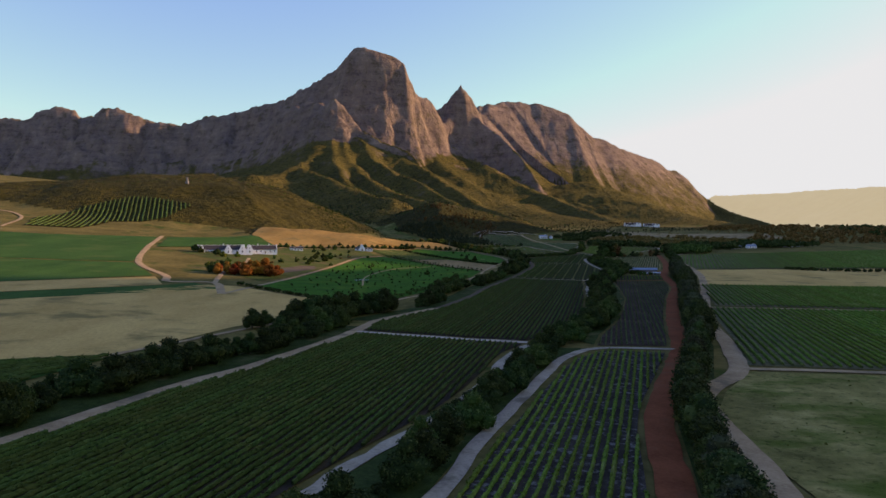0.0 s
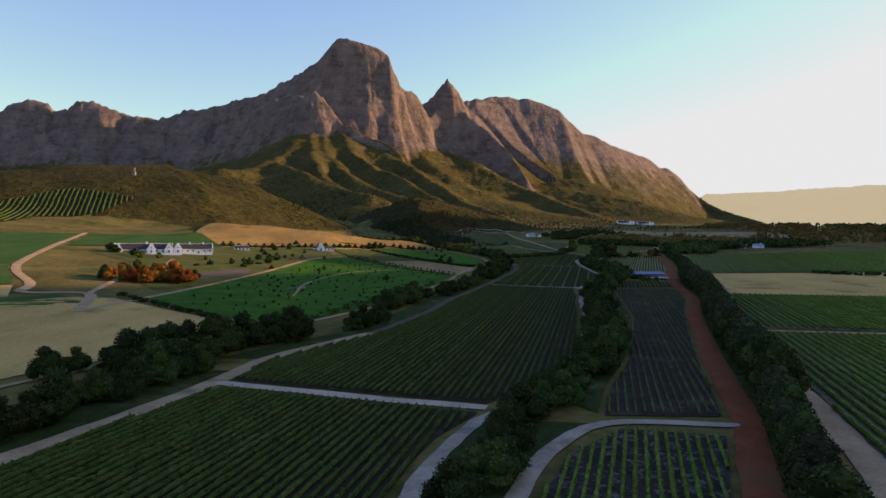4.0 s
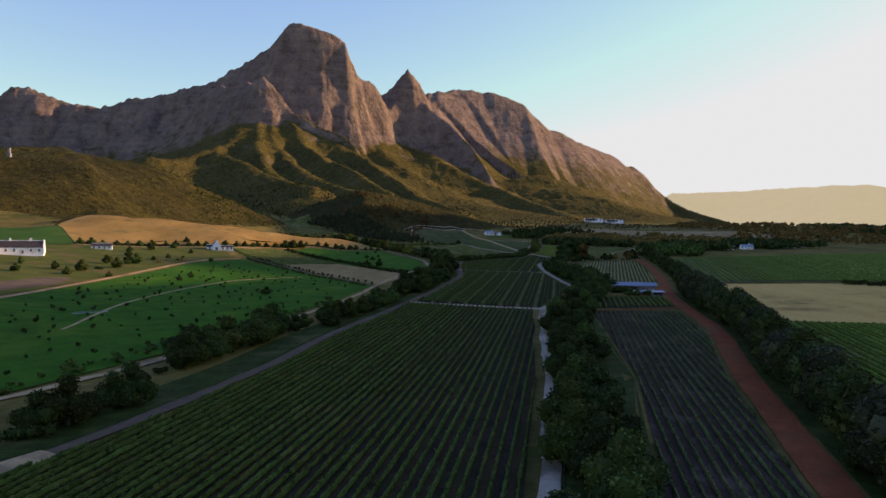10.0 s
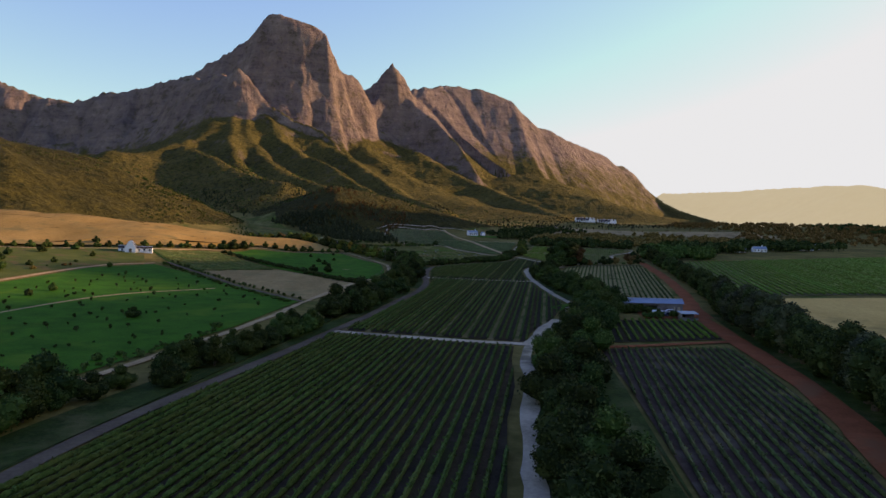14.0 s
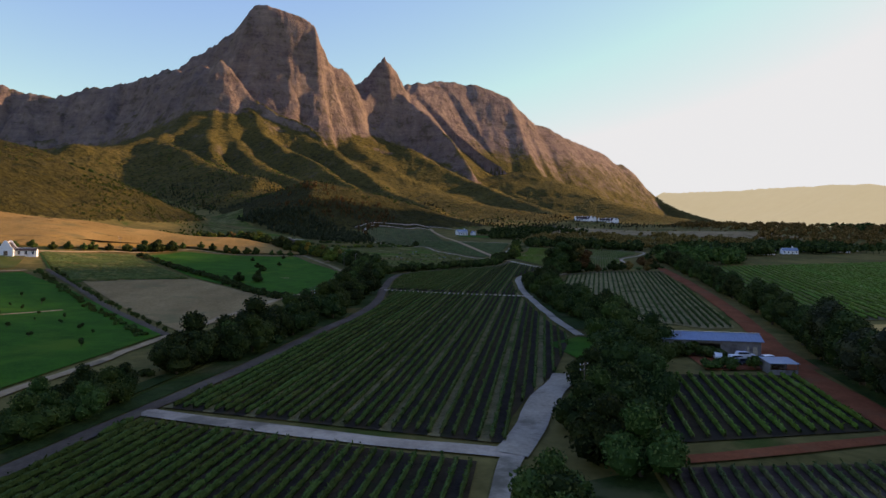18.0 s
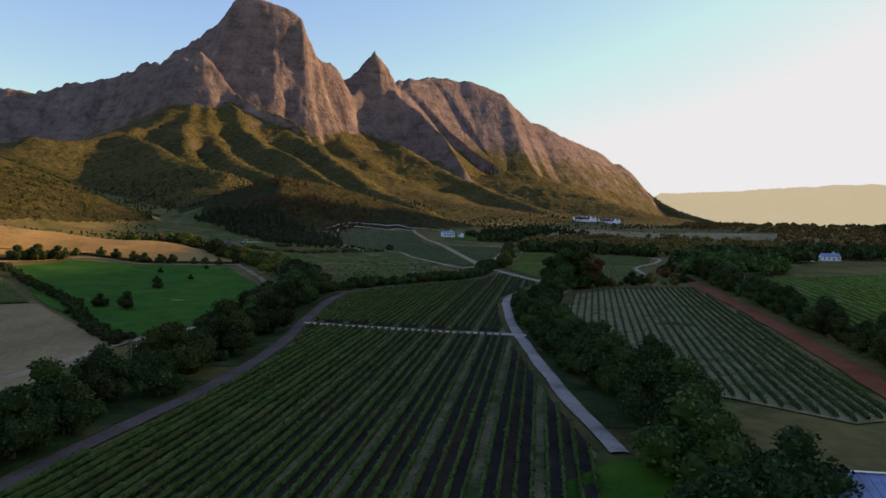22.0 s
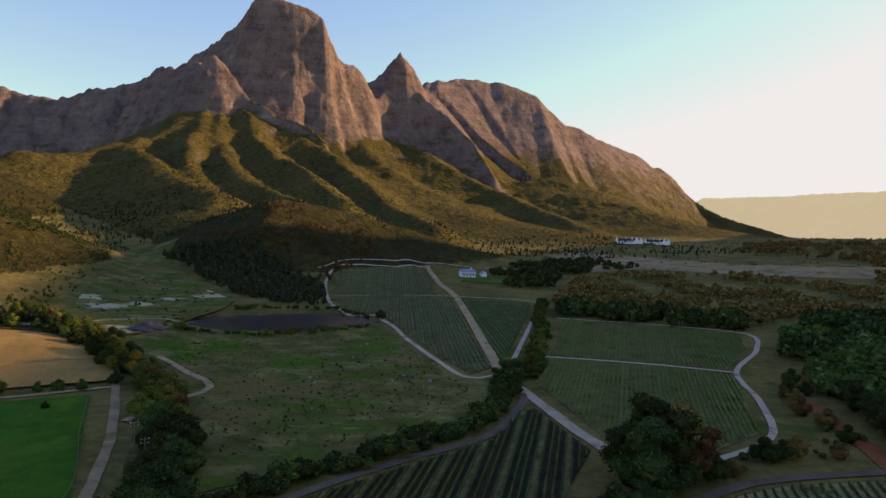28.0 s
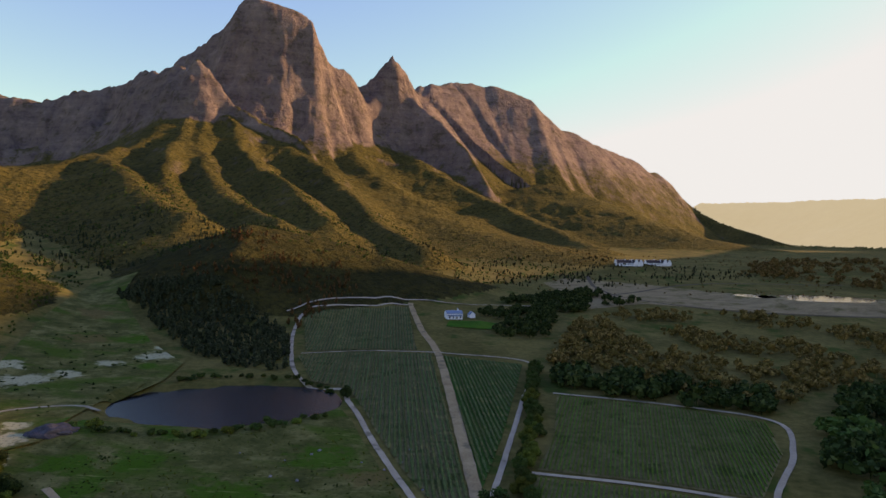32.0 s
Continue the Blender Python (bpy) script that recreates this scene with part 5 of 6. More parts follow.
woods("bushes", scatter([(-700, 1000), (-426, 1090), (-280, 1200), (-250, 1360), (-330, 1440), (-600, 1300), (-800, 1150)], 700, 13, 0.5), "broad", LEAF_GREEN, (0.1, 0.26), "low scrub dotted over the foothill", 14, 2.2)
woods("bushes", scatter([(-20, 1040), (-52, 1105), (-68, 1160), (-90, 1280), (-40, 1290), (15, 1195), (12, 1110)], 140, 14), "broad", LEAF_DARK, (0.12, 0.3), "small dark bushes on the rough meadow", 14, 2.0)
woods("bushes", scatter([(-350, 1500), (100, 1480), (420, 1700), (300, 2100), (-200, 2200), (-500, 1900)], 1900, 15, 0.6), "broad", LEAF_GREEN, (0.18, 0.5), "dark scrub on the mountain's lower slope", 14, 2.0)
woods("bushes", scatter([(0, 1560), (300, 1560), (700, 1500), (1000, 1500), (1300, 2100), (900, 2300), (300, 2000)], 900, 16, 0.8), "broad", LEAF_RUST, (0.15, 0.45), "low brownish scrub across the upper plain", 14, 2.2)
woods("bushes", scatter([(-78, 305), (-66, 285), (-20, 440), (25, 570), (20, 585), (-20, 455), (-60, 365)], 230, 17), "broad", LEAF_GREEN, (0.1, 0.36), "small bushes scattered along the creek bank", 30, 1.4)

woods("tussocks", scatter([(56, 950), (88, 890), (120, 895), (178, 945), (160, 1010), (132, 1090), (104, 1070), (60, 1062), (30, 1010)], 700, 31, 0.6), "broad", LEAF_YELLOW, (0.04, 0.13), "rough grass tussocks and low weeds on the meadow", 12, 2.4)
woods("tussocks", scatter([(56, 950), (88, 890), (120, 895), (178, 945), (160, 1010), (132, 1090), (104, 1070), (60, 1062), (30, 1010)], 420, 34, 0.8), "broad", LEAF_GREEN, (0.05, 0.17), "dark green weeds and rushes on the meadow", 12, 2.2)
woods("tussocks", scatter([(64, 90), (72, 165), (100, 200), (200, 180), (300, 150), (310, 60)], 260, 32, 0.6), "broad", LEAF_YELLOW, (0.03, 0.09), "rough grass tussocks on the dry pasture", 12, 2.4)
woods("bushes", scatter([(-100, 262), (-80, 250), (-62, 285), (-70, 300), (-40, 352), (-52, 365), (-80, 310)], 90, 33, 0.3), "broad", LEAF_DARK, (0.15, 0.5), "small dark bushes along the creek bank", 30, 1.4)
# ---- buildings ----
WHITEWASH = mottled("whitewashed_plaster", (0.74, 0.74, 0.73), (0.86, 0.86, 0.85), 3.0, 0.3, 0.85, 0.01, (0.58, 0.57, 0.54), 6)
THATCH = mottled("dark_thatch", (0.035, 0.03, 0.032), (0.085, 0.075, 0.075), 1.2, 0.2, 0.95, 0.03, None, 30, (1, 1, 0.4))
BLUE_IRON = mottled("weathered_blue_grey_iron", (0.11, 0.16, 0.24), (0.20, 0.27, 0.37), 2.0, 0.25, 0.5, 0.01, (0.13, 0.14, 0.17), 5, (6, 1, 1))
BLOCKWALL = mottled("grey_block_wall", (0.17, 0.15, 0.14), (0.30, 0.27, 0.25), 2.0, 0.25, 0.9, 0.01, (0.13, 0.11, 0.10), 4)
TIMBER = mottled("weathered_timber", (0.10, 0.075, 0.055), (0.24, 0.19, 0.14), 1.5, 0.15, 0.9, 0.01, None, 30, (1, 1, 0.2))
CRATE = mottled("pale_crate_wood", (0.34, 0.28, 0.19), (0.55, 0.47, 0.34), 1.0, 0.15, 0.9, 0.01)
STONE = mottled("grey_stone", (0.13, 0.12, 0.12), (0.30, 0.28, 0.27), 1.2, 0.25, 0.95, 0.06)
RUBBER = mottled("black_rubber", (0.012, 0.012, 0.012), (0.03, 0.03, 0.03), 0.4, 0.05, 0.85)
CARPAINT = mottled("white_car_paint", (0.70, 0.71, 0.72), (0.80, 0.81, 0.82), 1.0, 0.2, 0.3)
BLUEPAINT = mottled("dark_blue_car_paint", (0.02, 0.03, 0.055), (0.035, 0.05, 0.08), 1.0, 0.2, 0.3)


for gloss in (CARPAINT, BLUEPAINT, BLUE_IRON):
    gloss.node_tree.nodes["Principled BSDF"].inputs["Specular IOR Level"].default_value = 0.5


def plain(name, colour, rough_value, metal=0.0, transmission=0.0):
    m, n, l, b = material(name, rough_value, metal)
    l.new(ramp(n, l, noise_node(n, l, 0.6), [(0.3, tuple(0.85 * c for c in colour)), (0.7, colour)]), b.inputs["Base Color"])
    b.inputs["Transmission Weight"].default_value = transmission
    b.inputs["Specular IOR Level"].default_value = 0.5
    return m


GLASS = plain("dark_window_glass", (0.02, 0.025, 0.03), 0.08)
STEEL = plain("dull_steel", (0.45, 0.45, 0.46), 0.4, 0.9)
LENS = plain("headlight_lens", (0.6, 0.6, 0.58), 0.15)
water_m, wtn, wtl, wtb = material("still_water", 0.22)
wtb.inputs["Base Color"].default_value = (0.012, 0.014, 0.016, 1)
wtb.inputs["Specular IOR Level"].default_value = 0.2
bump(wtn, wtl, wtb, noise_node(wtn, wtl, 2.0, 4), 0.12, 0.8)


clear_m, cln, cll, clb = material("clear_water", 0.08)
clb.inputs["Base Color"].default_value = (0.02, 0.025, 0.028, 1)
clb.inputs["Specular IOR Level"].default_value = 0.5
bump(cln, cll, clb, noise_node(cln, cll, 2.0, 4), 0.03, 0.6)


def solid(name, mat, boxes=(), prisms=(), bevel=0.0):
    """One mesh from boxes (cx, cy, cz, sx, sy, sz) and prisms (outline in x-z, y0, y1)."""
    bm = bmesh.new()
    for cx, cy, cz, sx, sy, sz in boxes:
        bmesh.ops.create_cube(bm, size=1, matrix=Matrix.Translation((cx, cy, cz)) @ Matrix.Diagonal((sx, sy, sz, 1)))
    for outline, y0, y1 in prisms:
        a = [bm.verts.new((x, y0, z)) for x, z in outline]
        b = [bm.verts.new((x, y1, z)) for x, z in outline]
        bm.faces.new(a), bm.faces.new(b[::-1])
        for i in range(len(a)):
            j = (i + 1) % len(a)
            bm.faces.new((a[j], a[i], b[i], b[j]))
    if bevel:
        bmesh.ops.bevel(bm, geom=bm.edges[:], offset=bevel, segments=1, affect="EDGES")
    bmesh.ops.recalc_face_normals(bm, faces=bm.faces[:])
    me = bpy.data.meshes.new(name)
    bm.to_mesh(me)
    bm.free()
    me.materials.append(mat)
    return me


def window(parent, x, y, z, w, h, turn=0):
    """A sash window set into a wall that faces -y (before turning)."""
    f = part("window", solid("window", WHITEWASH, [(0, 0, -h / 2 - 0.06, w + 0.3, 0.22, 0.12), (0, 0, h / 2 + 0.05, w + 0.16, 0.14, 0.1), (-w / 2 - 0.04, 0, 0, 0.08, 0.14, h), (w / 2 + 0.04, 0, 0, 0.08, 0.14, h),
                                                   (0, -0.02, 0, 0.06, 0.1, h)]), parent, "white-framed sash window", pose(x, y, z, 0, 0, turn))
    part("pane", solid("pane", GLASS, [(0, 0.01, 0, w, 0.04, h)]), f)


def gable(parent, x, y, z, w, wall_h, h, turn=0):
    """A curved, whitewashed end gable."""
    half = [(0.5, 0.0), (0.5, 1.0), (0.52, 1.05), (0.41, 1.22), (0.33, 1.32), (0.31, 1.5), (0.2, 1.68), (0.17, 1.85), (0.09, 1.97), (0.0, 2.0)]
    pts = [(w * a, wall_h * b if b <= 1 else wall_h + h * (b - 1)) for a, b in half]
    pts = pts + [(-a, b) for a, b in pts[-2::-1]]
    return part("gable", solid("gable", WHITEWASH, (), [(pts, -0.3, 0.3)]), parent, "curved white gable", pose(x, y, z, 0, 0, turn))


def house_range(parent, x, y, length, depth, wall_h, roof_h, roof, walls, turn=0, windows=6, door=True, chimneys=(), ends=True):
    """A gabled range, its long front to -y before turning."""
    base = pose(x, y, 0, 0, 0, turn)

    def at(px, py, pz, extra=0):
        return base @ pose(px, py, pz, 0, 0, extra)

    d, e = depth / 2, 0.35
    part("wall", solid("wall", walls, [(0, 0, wall_h / 2 - 0.75, length, depth, wall_h + 1.5)]), parent, "", at(0, 0, 0))
    for s in (-1, 1):
        part("wall", solid("wall", walls, (), [([(-d, wall_h), (d, wall_h), (0, wall_h + roof_h * 0.98)], -0.15, 0.15)]), parent, "", at(s * (length / 2 - 0.16), 0, 0, 90))
    for s in (-1, 1):
        slope = [(s * (d + e), wall_h - e * roof_h / d), (s * (d + e), wall_h - e * roof_h / d + 0.28), (0, wall_h + roof_h + 0.28), (0, wall_h + roof_h)]
        part("roof", solid("roof", roof, (), [(slope, -length / 2 - 0.1, length / 2 + 0.1)]), parent, "", at(0, 0, 0, 90))
    part("ridge", solid("ridge", WHITEWASH if roof is THATCH else STEEL, [(0, 0, wall_h + roof_h + 0.25, length, 0.5, 0.3)]), parent, "", at(0, 0, 0))
    if ends:
        for s in (-1, 1):
            m = at(s * (length / 2 + 0.1), 0, 0, 90)
            g = gable(parent, 0, 0, 0, depth + 0.5, wall_h, roof_h + 0.9)
            g.matrix_basis = m
    for i in range(windows):
        px = -length / 2 + length * (i + 0.5) / windows
        if door and i == windows // 2:
            q = at(px, -d - 0.06, 1.05)
            dr = part("door", solid("door", TIMBER, [(0, 0, 0, 1.2, 0.12, 2.1)]), parent, "dark timber door", q)
            part("door_frame", solid("door_frame", WHITEWASH, [(-0.68, 0, 0.05, 0.16, 0.2, 2.2), (0.68, 0, 0.05, 0.16, 0.2, 2.2), (0, 0, 1.2, 1.5, 0.2, 0.16)]), dr)
            continue
        q = at(px, -d - 0.05, wall_h * 0.52)
        window(parent, q.translation.x, q.translation.y, q.translation.z, 1.15, 1.7, turn)
    for cx in chimneys:
        c = part("chimney", solid("chimney", WHITEWASH, [(0, 0, 0.9, 1.1, 0.9, 2.4), (0, 0, 2.2, 1.35, 1.15, 0.25)]), parent, "white plastered chimney", at(cx, 0, wall_h + roof_h - 0.6))
        part("chimney_cap", solid("chimney_cap", STONE, [(0, 0, 2.45, 0.8, 0.6, 0.25)]), c)


def building(name, x, y, turn, label, category="house", group=""):
    top = tagged(new(name), label, category, group)
    top.matrix_basis = pose(x, y, float(land_z(x, y)), 0, 0, turn)
    return top


manor = building("manor_house", -206, 676, 21, "long white Cape manor with curved gables and dark thatch")
house_range(manor, -16, 3, 44, 8, 4.2, 4.2, THATCH, WHITEWASH, 0, 9, True, (2.0,))
house_range(manor, 25, 9, 27, 8, 4.2, 3.8, THATCH, WHITEWASH, 0, 6, True, (-5.0, 6.0))
for gx, gy, deep in ((-35, -2.5, 12), (-10, -2.5, 12), (3.5, -1.5, 11), (10.5, -1.5, 11)):
    house_range(manor, gx, gy, deep, 6.2, 4.2, 4.0, THATCH, WHITEWASH, 90, 2, False)
    window(manor, gx, gy - deep / 2 - 0.5, 2.2, 1.3, 1.9)
    window(manor, gx, gy - deep / 2 - 0.5, 5.6, 0.8, 0.9)
part("veranda", solid("veranda", WHITEWASH, [(0, 0, 3.2, 16, 3.4, 0.35)] + [(-7.5 + 3.0 * i, -1.4, 1.4, 0.45, 0.45, 3.6) for i in range(6)]), manor, "white pillared veranda", pose(-22.5, -2.8, 0))
part("terrace_wall", solid("terrace_wall", WHITEWASH, [(0, 0, 0.2, 52, 0.5, 1.6)]), manor, "low white terrace wall", pose(-14, -11.5, -0.4))
annex = building("garden_pavilion", -168, 770, 20, "low white garden building behind the trees")
house_range(annex, 0, 0, 14, 5, 2.6, 1.6, THATCH, WHITEWASH, 0, 4, True, (), False)

cottage = building("cottage", -101, 834, 14, "small white gabled cottage below the golden field", "cottage")
house_range(cottage, 0, 0, 9, 6.4, 3.4, 3.6, THATCH, WHITEWASH, 90, 2, False)
house_range(cottage, -5.5, 1, 5, 4, 3.0, 1.4, THATCH, WHITEWASH, 0, 1, False, (), False)
house_range(cottage, 8.5, 1, 10, 4, 2.6, 1.0, THATCH, WHITEWASH, 0, 3, False, (), False)
part("door", solid("door", TIMBER, [(0, 0, 1.2, 1.8, 0.2, 2.4)]), cottage, "arched dark door", pose(0, -5.0, 0))

# farm shed, lean-to and yard
shed = building("farm_shed", 187, 628, -14, "long grey farm shed with a blue-grey iron roof", "shed")
part("wall", solid("wall", BLOCKWALL, [(-8.5, -3.8, 1.7, 7.4, 0.3, 4.6), (7.2, -3.8, 1.7, 9.9, 0.3, 4.6), (-1.2, -3.8, 3.6, 7.2, 0.3, 0.9)]), shed)
part("wall", solid("wall", BLOCKWALL, [(0, 3.8, 1.7, 24.4, 0.3, 4.6)]), shed)
for s in (-1, 1):
    part("wall", solid("wall", BLOCKWALL, (), [([(-3.95, -0.6), (3.95, -0.6), (3.95, 4.0), (0, 5.3), (-3.95, 4.0)], -0.15, 0.15)]), shed, "", pose(s * 12.1, 0, 0, 0, 0, 90))
    part("roof", solid("roof", BLUE_IRON, (), [([(s * 4.7, 3.78), (s * 4.7, 3.9), (0, 5.5), (0, 5.38)], -12.8, 12.8)]), shed, "blue-grey corrugated roof", pose(0, 0, 0, 0, 0, 90))
    for i in range(24):
        part("roof_rib", solid("roof_rib", BLUE_IRON, (), [([(s * 4.72, 3.9), (s * 4.72, 3.96), (0, 5.57), (0, 5.5)], -0.06, 0.06)]), shed, "", pose(-12.2 + i * 1.06, 0, 0, 0, 0, 90))
part("ridge", solid("ridge", STEEL, [(0, 0, 5.55, 25.6, 0.6, 0.08)]), shed)
part("door_lintel", solid("door_lintel", TIMBER, [(-1.2, -3.85, 3.1, 7.4, 0.4, 0.2)]), shed)
lean = building("open_shelter", 192.5, 604.5, -8, "small open shelter with a blue-grey iron roof", "shelter")
part("roof", solid("roof", BLUE_IRON, (), [([(-3.2, 2.5), (-3.2, 2.62), (3.2, 3.1), (3.2, 2.98)], -3.4, 3.4)]), lean, "blue-grey iron roof", pose(0, 0, 0, 0, 0, 90))
part("wall", solid("wall", BLOCKWALL, [(0, 2.9, 1.3, 6.2, 0.2, 3.2), (-3.1, 0, 1.2, 0.2, 5.6, 2.6)]), lean)
part("wall", solid("wall", BLOCKWALL, [(0, -2.9, 0.3, 6.2, 0.2, 1.6)]), lean)
for px in (-3.0, 0, 3.0):
    part("post", solid("post", TIMBER, [(0, 0, 1.2, 0.16, 0.16, 2.8)]), lean, "", pose(px, -2.9, 0))


def car(x, y, turn, paint, label):
    top = building("car", x, y, turn, label, "car", "cars in the yard")
    top.location.z += 0.3
    side = [(-2.3, 0.35), (2.25, 0.35), (2.35, 0.62), (2.25, 0.92), (1.25, 1.02), (0.55, 1.58), (-1.95, 1.62), (-2.32, 1.0)]
    part("body", solid("body", paint, (), [(side, -0.88, 0.88)], 0.06), top)
    for s in (-1, 1):
        part("side_window", solid("side_window", GLASS, (), [([(1.0, 1.05), (0.48, 1.5), (-1.85, 1.53), (-2.0, 1.05)], -0.02, 0.02)]), top, "dark glass", pose(0, s * 0.9, 0))
        part("headlight", solid("headlight", LENS, [(2.29, s * 0.6, 0.75, 0.1, 0.35, 0.16)]), top)
        for px in (-1.45, 1.4):
            r = np.random.default_rng(3)
            w = part("wheel", mesh_from("wheel", *joined(stick((0, -0.12, 0), (0, 0.12, 0), 0.36, 0.36, 14), stick((0, -0.12, 0), (0, -0.121, 0), 0.36, 0.01, 14), stick((0, 0.12, 0), (0, 0.121, 0), 0.36, 0.01, 14)), RUBBER, False), top, "", pose(px, s * 0.8, 0.36))
            part("rim", mesh_from("rim", *joined(stick((0, s * 0.125, 0), (0, s * 0.14, 0), 0.22, 0.2, 10), stick((0, s * 0.14, 0), (0, s * 0.141, 0), 0.2, 0.01, 10)), STEEL, False), w)
    part("windscreen", solid("windscreen", GLASS, (), [([(1.22, 1.05), (1.26, 1.05), (0.6, 1.57), (0.56, 1.57)], -0.72, 0.72)]), top, "dark glass")


car(192.6, 619.5, -8, CARPAINT, "white estate car parked before the shed")
car(188.5, 615.6, 4, CARPAINT, "white car parked in the yard")
car(184.8, 619.0, 75, CARPAINT, "white car parked by the shed door")
car(195.2, 614.8, 190, CARPAINT, "pale pickup parked beside the shelter")
car(188.4, 611.8, 6, BLUEPAINT, "dark car parked behind the hedge bush")
for i, (x, y) in enumerate(((195.2, 622.4), (196.6, 622.0), (193.8, 622.8))):
    for k in range(3 if i < 2 else 1):
        crate = tagged(new("fruit_bin", solid("fruit_bin", CRATE, [(0, 0, 0.04, 1.2, 1.0, 0.08), (-0.57, 0, 0.4, 0.06, 1.0, 0.7), (0.57, 0, 0.4, 0.06, 1.0, 0.7), (0, -0.47, 0.4, 1.2, 0.06, 0.7), (0, 0.47, 0.4, 1.2, 0.06, 0.7)])),
                       "pale wooden fruit bin stacked by the shed", "crate", "stacked bins")
        crate.matrix_basis = pose(x, y, float(land_z(x, y)) + 0.3 + 0.78 * k, 0, 0, -14 + 3 * k)
for x, y, s in ((178, 607, 0.9), (183.5, 609, 1.3), (192.2, 610.5, 1.1), (176, 622, 1.6), (181.5, 621, 1.5)):
    plant("shrub", x, y, LEAF_GREEN, s, "leafy bush in the farm yard", "yard bushes")

# far houses
for x, y, turn, s in ((505, 1812, 8, 1.0), (572, 1866, 8, 1.0)):
    h = building("farmhouse", x, y, turn, "bright white gabled farmhouse on the upper plain", "house", "upper farmhouses")
    house_range(h, -3, 0, 26, 9, 4.0, 4.2, THATCH, WHITEWASH, 0, 6, True, (3.0,))
    house_range(h, 14, -4, 14, 8, 4.0, 4.5, THATCH, WHITEWASH, 90, 3, False)
    house_range(h, 25, 0, 10, 7, 4.0, 4.0, THATCH, WHITEWASH, 90, 2, False)
    part("terrace_wall", solid("terrace_wall", WHITEWASH, [(0, 0, 0.2, 40, 0.5, 2.0)]), h, "low white terrace wall", pose(4, -12, 0))
villa = building("house", 205, 1374, 10, "white house with a blue-grey roof beside the trees")
house_range(villa, 0, 0, 15, 9, 4.6, 2.2, BLUE_IRON, WHITEWASH, 0, 5, True, (4.0,), False)
house_range(villa, 0, -4.5, 13, 3, 2.4, 0.8, BLUE_IRON, WHITEWASH, 0, 4, True, (), False)
villa2 = building("outbuilding", 222, 1382, 20, "small white outbuilding beside the house", "outbuilding")
house_range(villa2, 0, 0, 6, 5, 3.0, 2.2, BLUE_IRON, WHITEWASH, 90, 2, True, (), False)
field("lawn", [(196, 1335), (236, 1326), (250, 1350), (228, 1364), (200, 1358)], LAWN, "bright green lawn before the white house", 10, 0.5)
for x, y, turn in ((470, 1078, 20), (500, 1090, -10), (545, 1130, 15), (576, 1120, 0), (610, 1150, 30)):
    h = building("farmhouse", x, y, turn, "pale farmhouse among far trees", "house", "valley farmhouses")
    house_range(h, 0, 0, 15, 7, 3.4, 2.4, BLUE_IRON, WHITEWASH, 0, 4, True, (3.0,), False)

# lookout tower on the hill, power poles, fence
tower = building("lookout_tower", -419, 1102, 0, "small stone lookout tower on the hilltop", "tower")
part("base", solid("base", STONE, [(0, 0, 1.5, 4.4, 4.4, 6.0)], (), 0.1), tower)
part("shaft", solid("shaft", STONE, [(0, 0, 7.0, 2.6, 2.6, 6.0)], (), 0.1), tower)
part("parapet", solid("parapet", STONE, [(0, 0, 10.2, 3.2, 3.2, 0.8)], (), 0.1), tower)


def power_pole(x, y, high):
    top = building("power_pole", x, y, 30, "tall grey timber power pole with crossarms", "power pole", "power poles")
    part("pole", mesh_from("pole", *stick((0, 0, -0.5), (0, 0, high), 0.16, 0.1, 8), TIMBER), top)
    for k, z in enumerate((high - 0.5, high - 1.5)):
        arm = part("crossarm", solid("crossarm", TIMBER, [(0, 0, 0, 2.2, 0.12, 0.14)]), top, "", pose(0, 0.12, z))
        for px in (-0.95, 0, 0.95):
            part("insulator", mesh_from("insulator", *stick((px, 0, 0.07), (px, 0, 0.32), 0.07, 0.04, 6), WHITEWASH), arm)


power_pole(74, 893, 9.5)
power_pole(82, 880, 9.5)
power_pole(75, 694, 9.0)
power_pole(137, 575, 9.0)
power_pole(-70, 905, 8.0)

fence = tagged(new("fence"), "pale post-and-rail fence along the lawn", "fence")
fl = curve_points([(66, 765), (72, 797), (70, 862), (50, 912), (34, 953)], 3.2)
fz = land_z(fl[:, 0], fl[:, 1])
post_mesh = solid("post", TIMBER, [(0, 0, 0.5, 0.12, 0.12, 1.5)])
for (x, y), z in zip(fl, fz):
    part("post", post_mesh, fence, "", pose(x, y, float(z)))
for a, b, za, zb in zip(fl, fl[1:], fz, fz[1:]):
    for hgt in (0.6, 1.1):
        part("rail", mesh_from("rail", *stick((a[0], a[1], za + hgt), (b[0], b[1], zb + hgt), 0.05, 0.05, 4), TIMBER), fence)

# ---- water, heap and bare sand ----
def water(cx, cy, ax, ay, z, label, name="pond", mat=water_m):
    an = np.linspace(0, 2 * math.pi, 49)[:-1]
    v = [(cx, cy, z)] + [(cx + ax * 1.1 * math.cos(a), cy + ay * 1.1 * math.sin(a), z) for a in an]
    f = [(0, 1 + i, 1 + (i + 1) % 48) for i in range(48)]
    return tagged(new(name, mesh_from(name, v, f, mat)), label, name, "", "structure")


water(72, 1116, 60, 43, 34.0, "dark still farm pond behind a grassy dam")
water(638, 1512, 64, 50, 57.0, "bright reservoir reflecting the evening sky", "reservoir", clear_m)
water(572, 1536, 22, 30, 57.0, "small bright arm of the reservoir", "reservoir", clear_m)


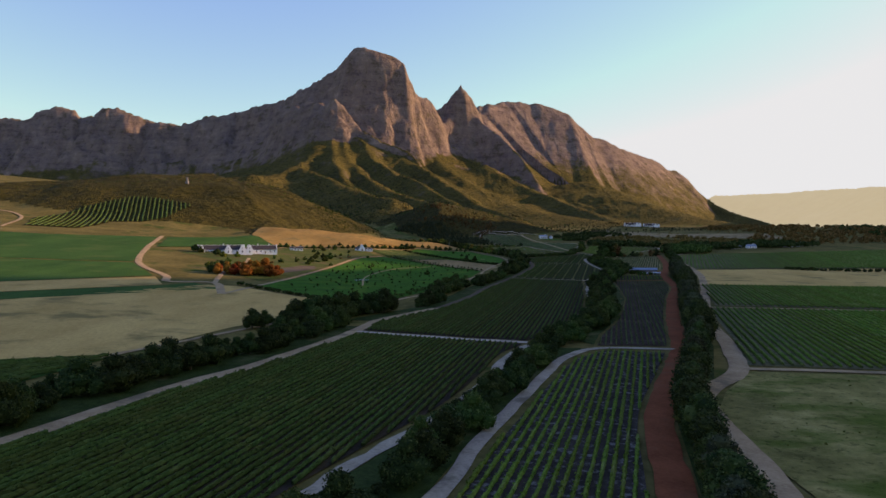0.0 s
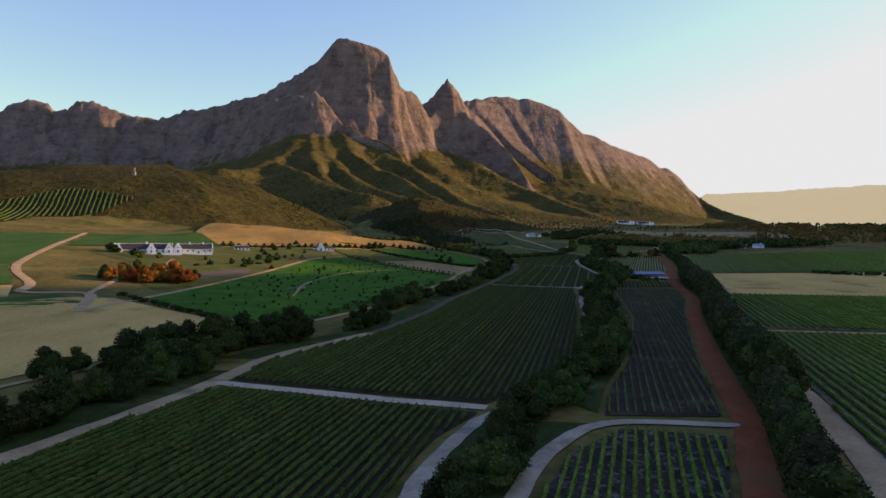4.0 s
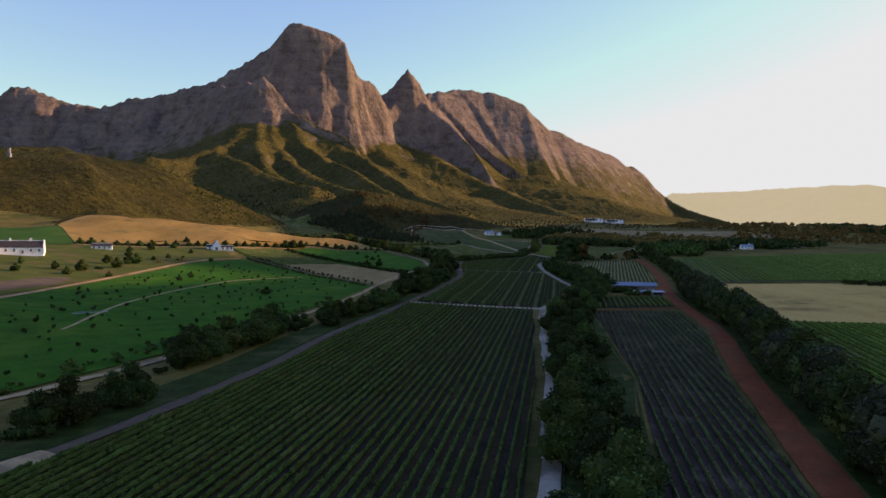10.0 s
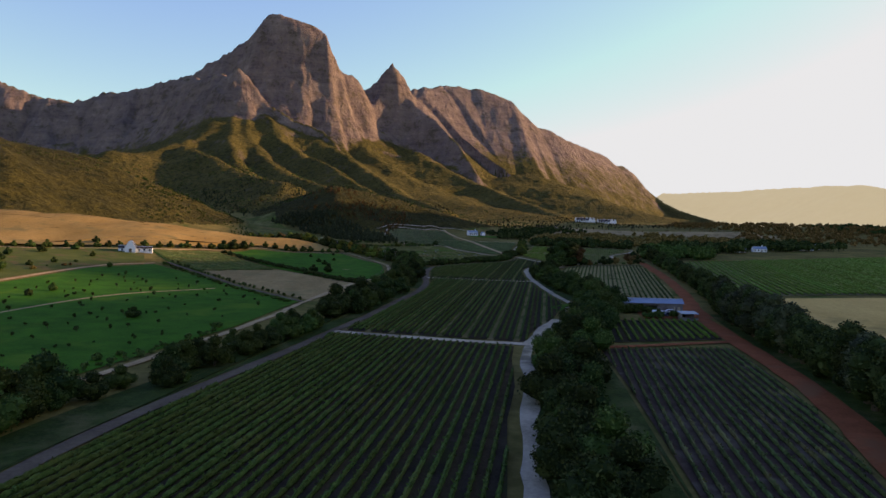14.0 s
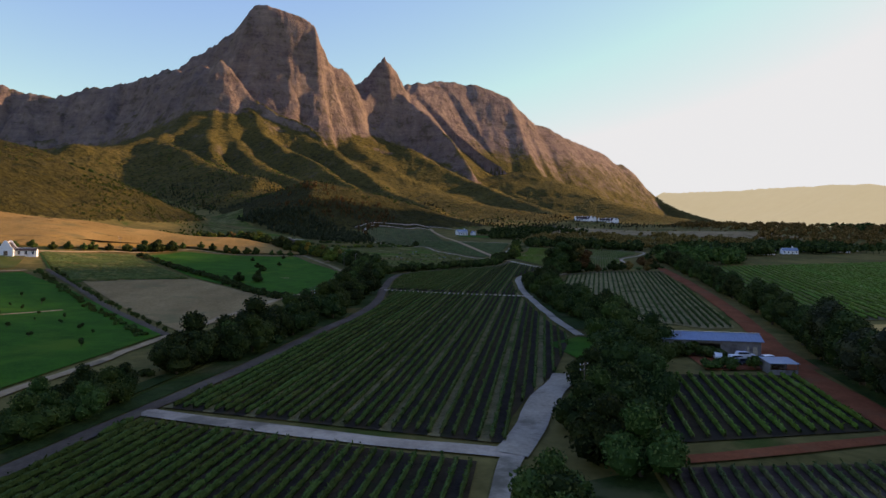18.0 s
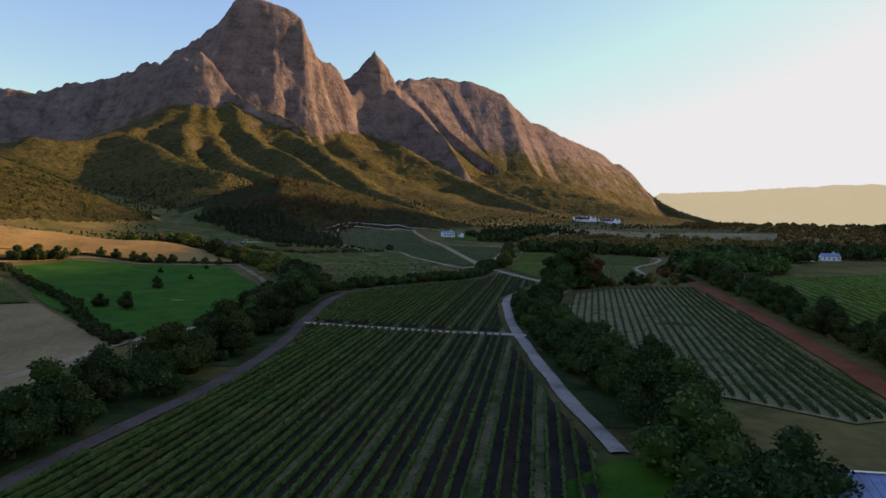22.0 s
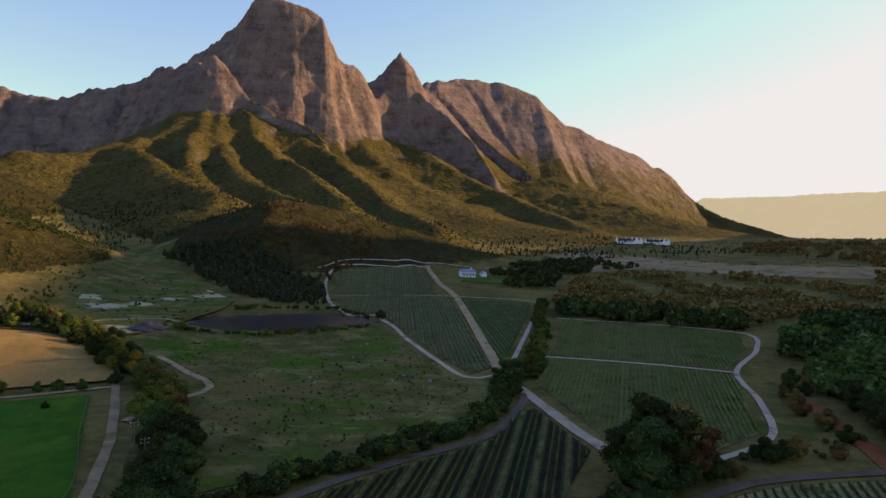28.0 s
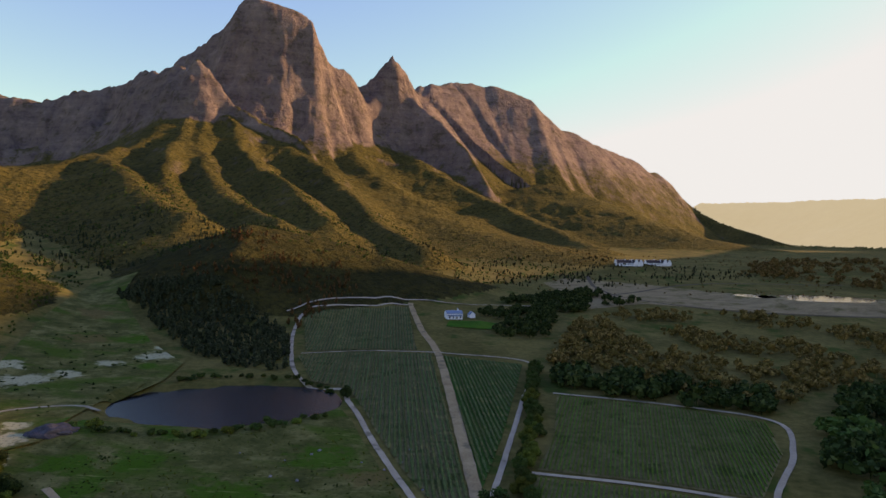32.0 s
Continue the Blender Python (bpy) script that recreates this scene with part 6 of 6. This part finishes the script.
def blotch(cx, cy, rx, ry, mat, name, label, lift):
    an = np.linspace(0, 2 * math.pi, 29)[:-1]
    k = 1 + 0.3 * grain(np.cos(an) * 2.2 + cx, np.sin(an) * 2.2 + cy, 4)
    poly = [(float(cx + rx * c * q), float(cy + ry * s * q)) for c, s, q in zip(np.cos(an), np.sin(an), k)]
    return field(name, poly, mat, label, 10, lift, 2.5)


blotch(47.8, 817.5, 2.6, 1.6, SAND, "sand_patch", "small sandy patch on the lawn", 0.36)
bm = bmesh.new()
bmesh.ops.create_icosphere(bm, subdivisions=4, radius=1)
for v in bm.verts:
    n3 = noise.noise(v.co * 2.1) * 0.22 + noise.noise(v.co * 6.0) * 0.07
    v.co = Vector((v.co.x * 10 * (1 + n3), v.co.y * 6.5 * (1 + n3), max(v.co.z, -0.2) * 4.4 * (1 + n3) * (1 - 0.35 * abs(v.co.x))))
heap_mesh = bpy.data.meshes.new("gravel_mound")
bm.to_mesh(heap_mesh)
bm.free()
heap_mesh.materials.append(mottled("grey_gravel", (0.04, 0.037, 0.04), (0.12, 0.11, 0.115), 2.5, 0.3, 0.95, 0.08))
heap = tagged(new("gravel_mound", heap_mesh), "grey heap of stone and gravel beside the track", "heap")
heap.matrix_basis = pose(17, 1050, float(land_z(17, 1050)), 0, 0, 35)
# loose boulders in the meadow
br = np.random.default_rng(5)
for k in range(26):
    x, y = 95 + 75 * br.random(), 930 + 120 * br.random()
    bm = bmesh.new()
    bmesh.ops.create_icosphere(bm, subdivisions=2, radius=0.35 + 0.5 * br.random())
    for v in bm.verts:
        v.co += v.co * noise.noise(v.co * 2 + Vector((k, 0, 0))) * 0.5
        v.co.z *= 0.65
    me = bpy.data.meshes.new("boulder")
    bm.to_mesh(me)
    bm.free()
    me.materials.append(STONE)
    b = tagged(new("boulder", me), "pale grey boulder lying in the dry meadow", "boulder", "meadow boulders")
    b.location = (x, y, float(land_z(x, y)) + 0.45)

# irrigation boom on the lawn
boom = building("irrigation_boom", -62, 512, 35, "pale steel irrigation boom on wheels standing on the lawn", "irrigation boom")
part("pipe", mesh_from("pipe", *joined(stick((-6, 0, 1.5), (6, 0, 1.5), 0.1, 0.1, 8), stick((-6, 0, 2.0), (6, 0, 2.0), 0.05, 0.05, 6)), STEEL), boom)
for px in (-6, -3, 0, 3, 6):
    part("strut", mesh_from("strut", *stick((px, 0, 1.5), (px, 0, 2.0), 0.05, 0.05, 5), STEEL), boom)
for px in (-4, 4):
    for s in (-1, 1):
        leg = part("leg", mesh_from("leg", *stick((px, 0, 1.5), (px, s * 0.9, 0.4), 0.06, 0.06, 5), STEEL), boom)
        part("wheel", mesh_from("wheel", *joined(stick((px, s * 0.85, 0.42), (px, s * 1.05, 0.42), 0.42, 0.42, 12), stick((px, s * 1.05, 0.42), (px, s * 1.06, 0.42), 0.42, 0.02, 12)), RUBBER, False), leg)
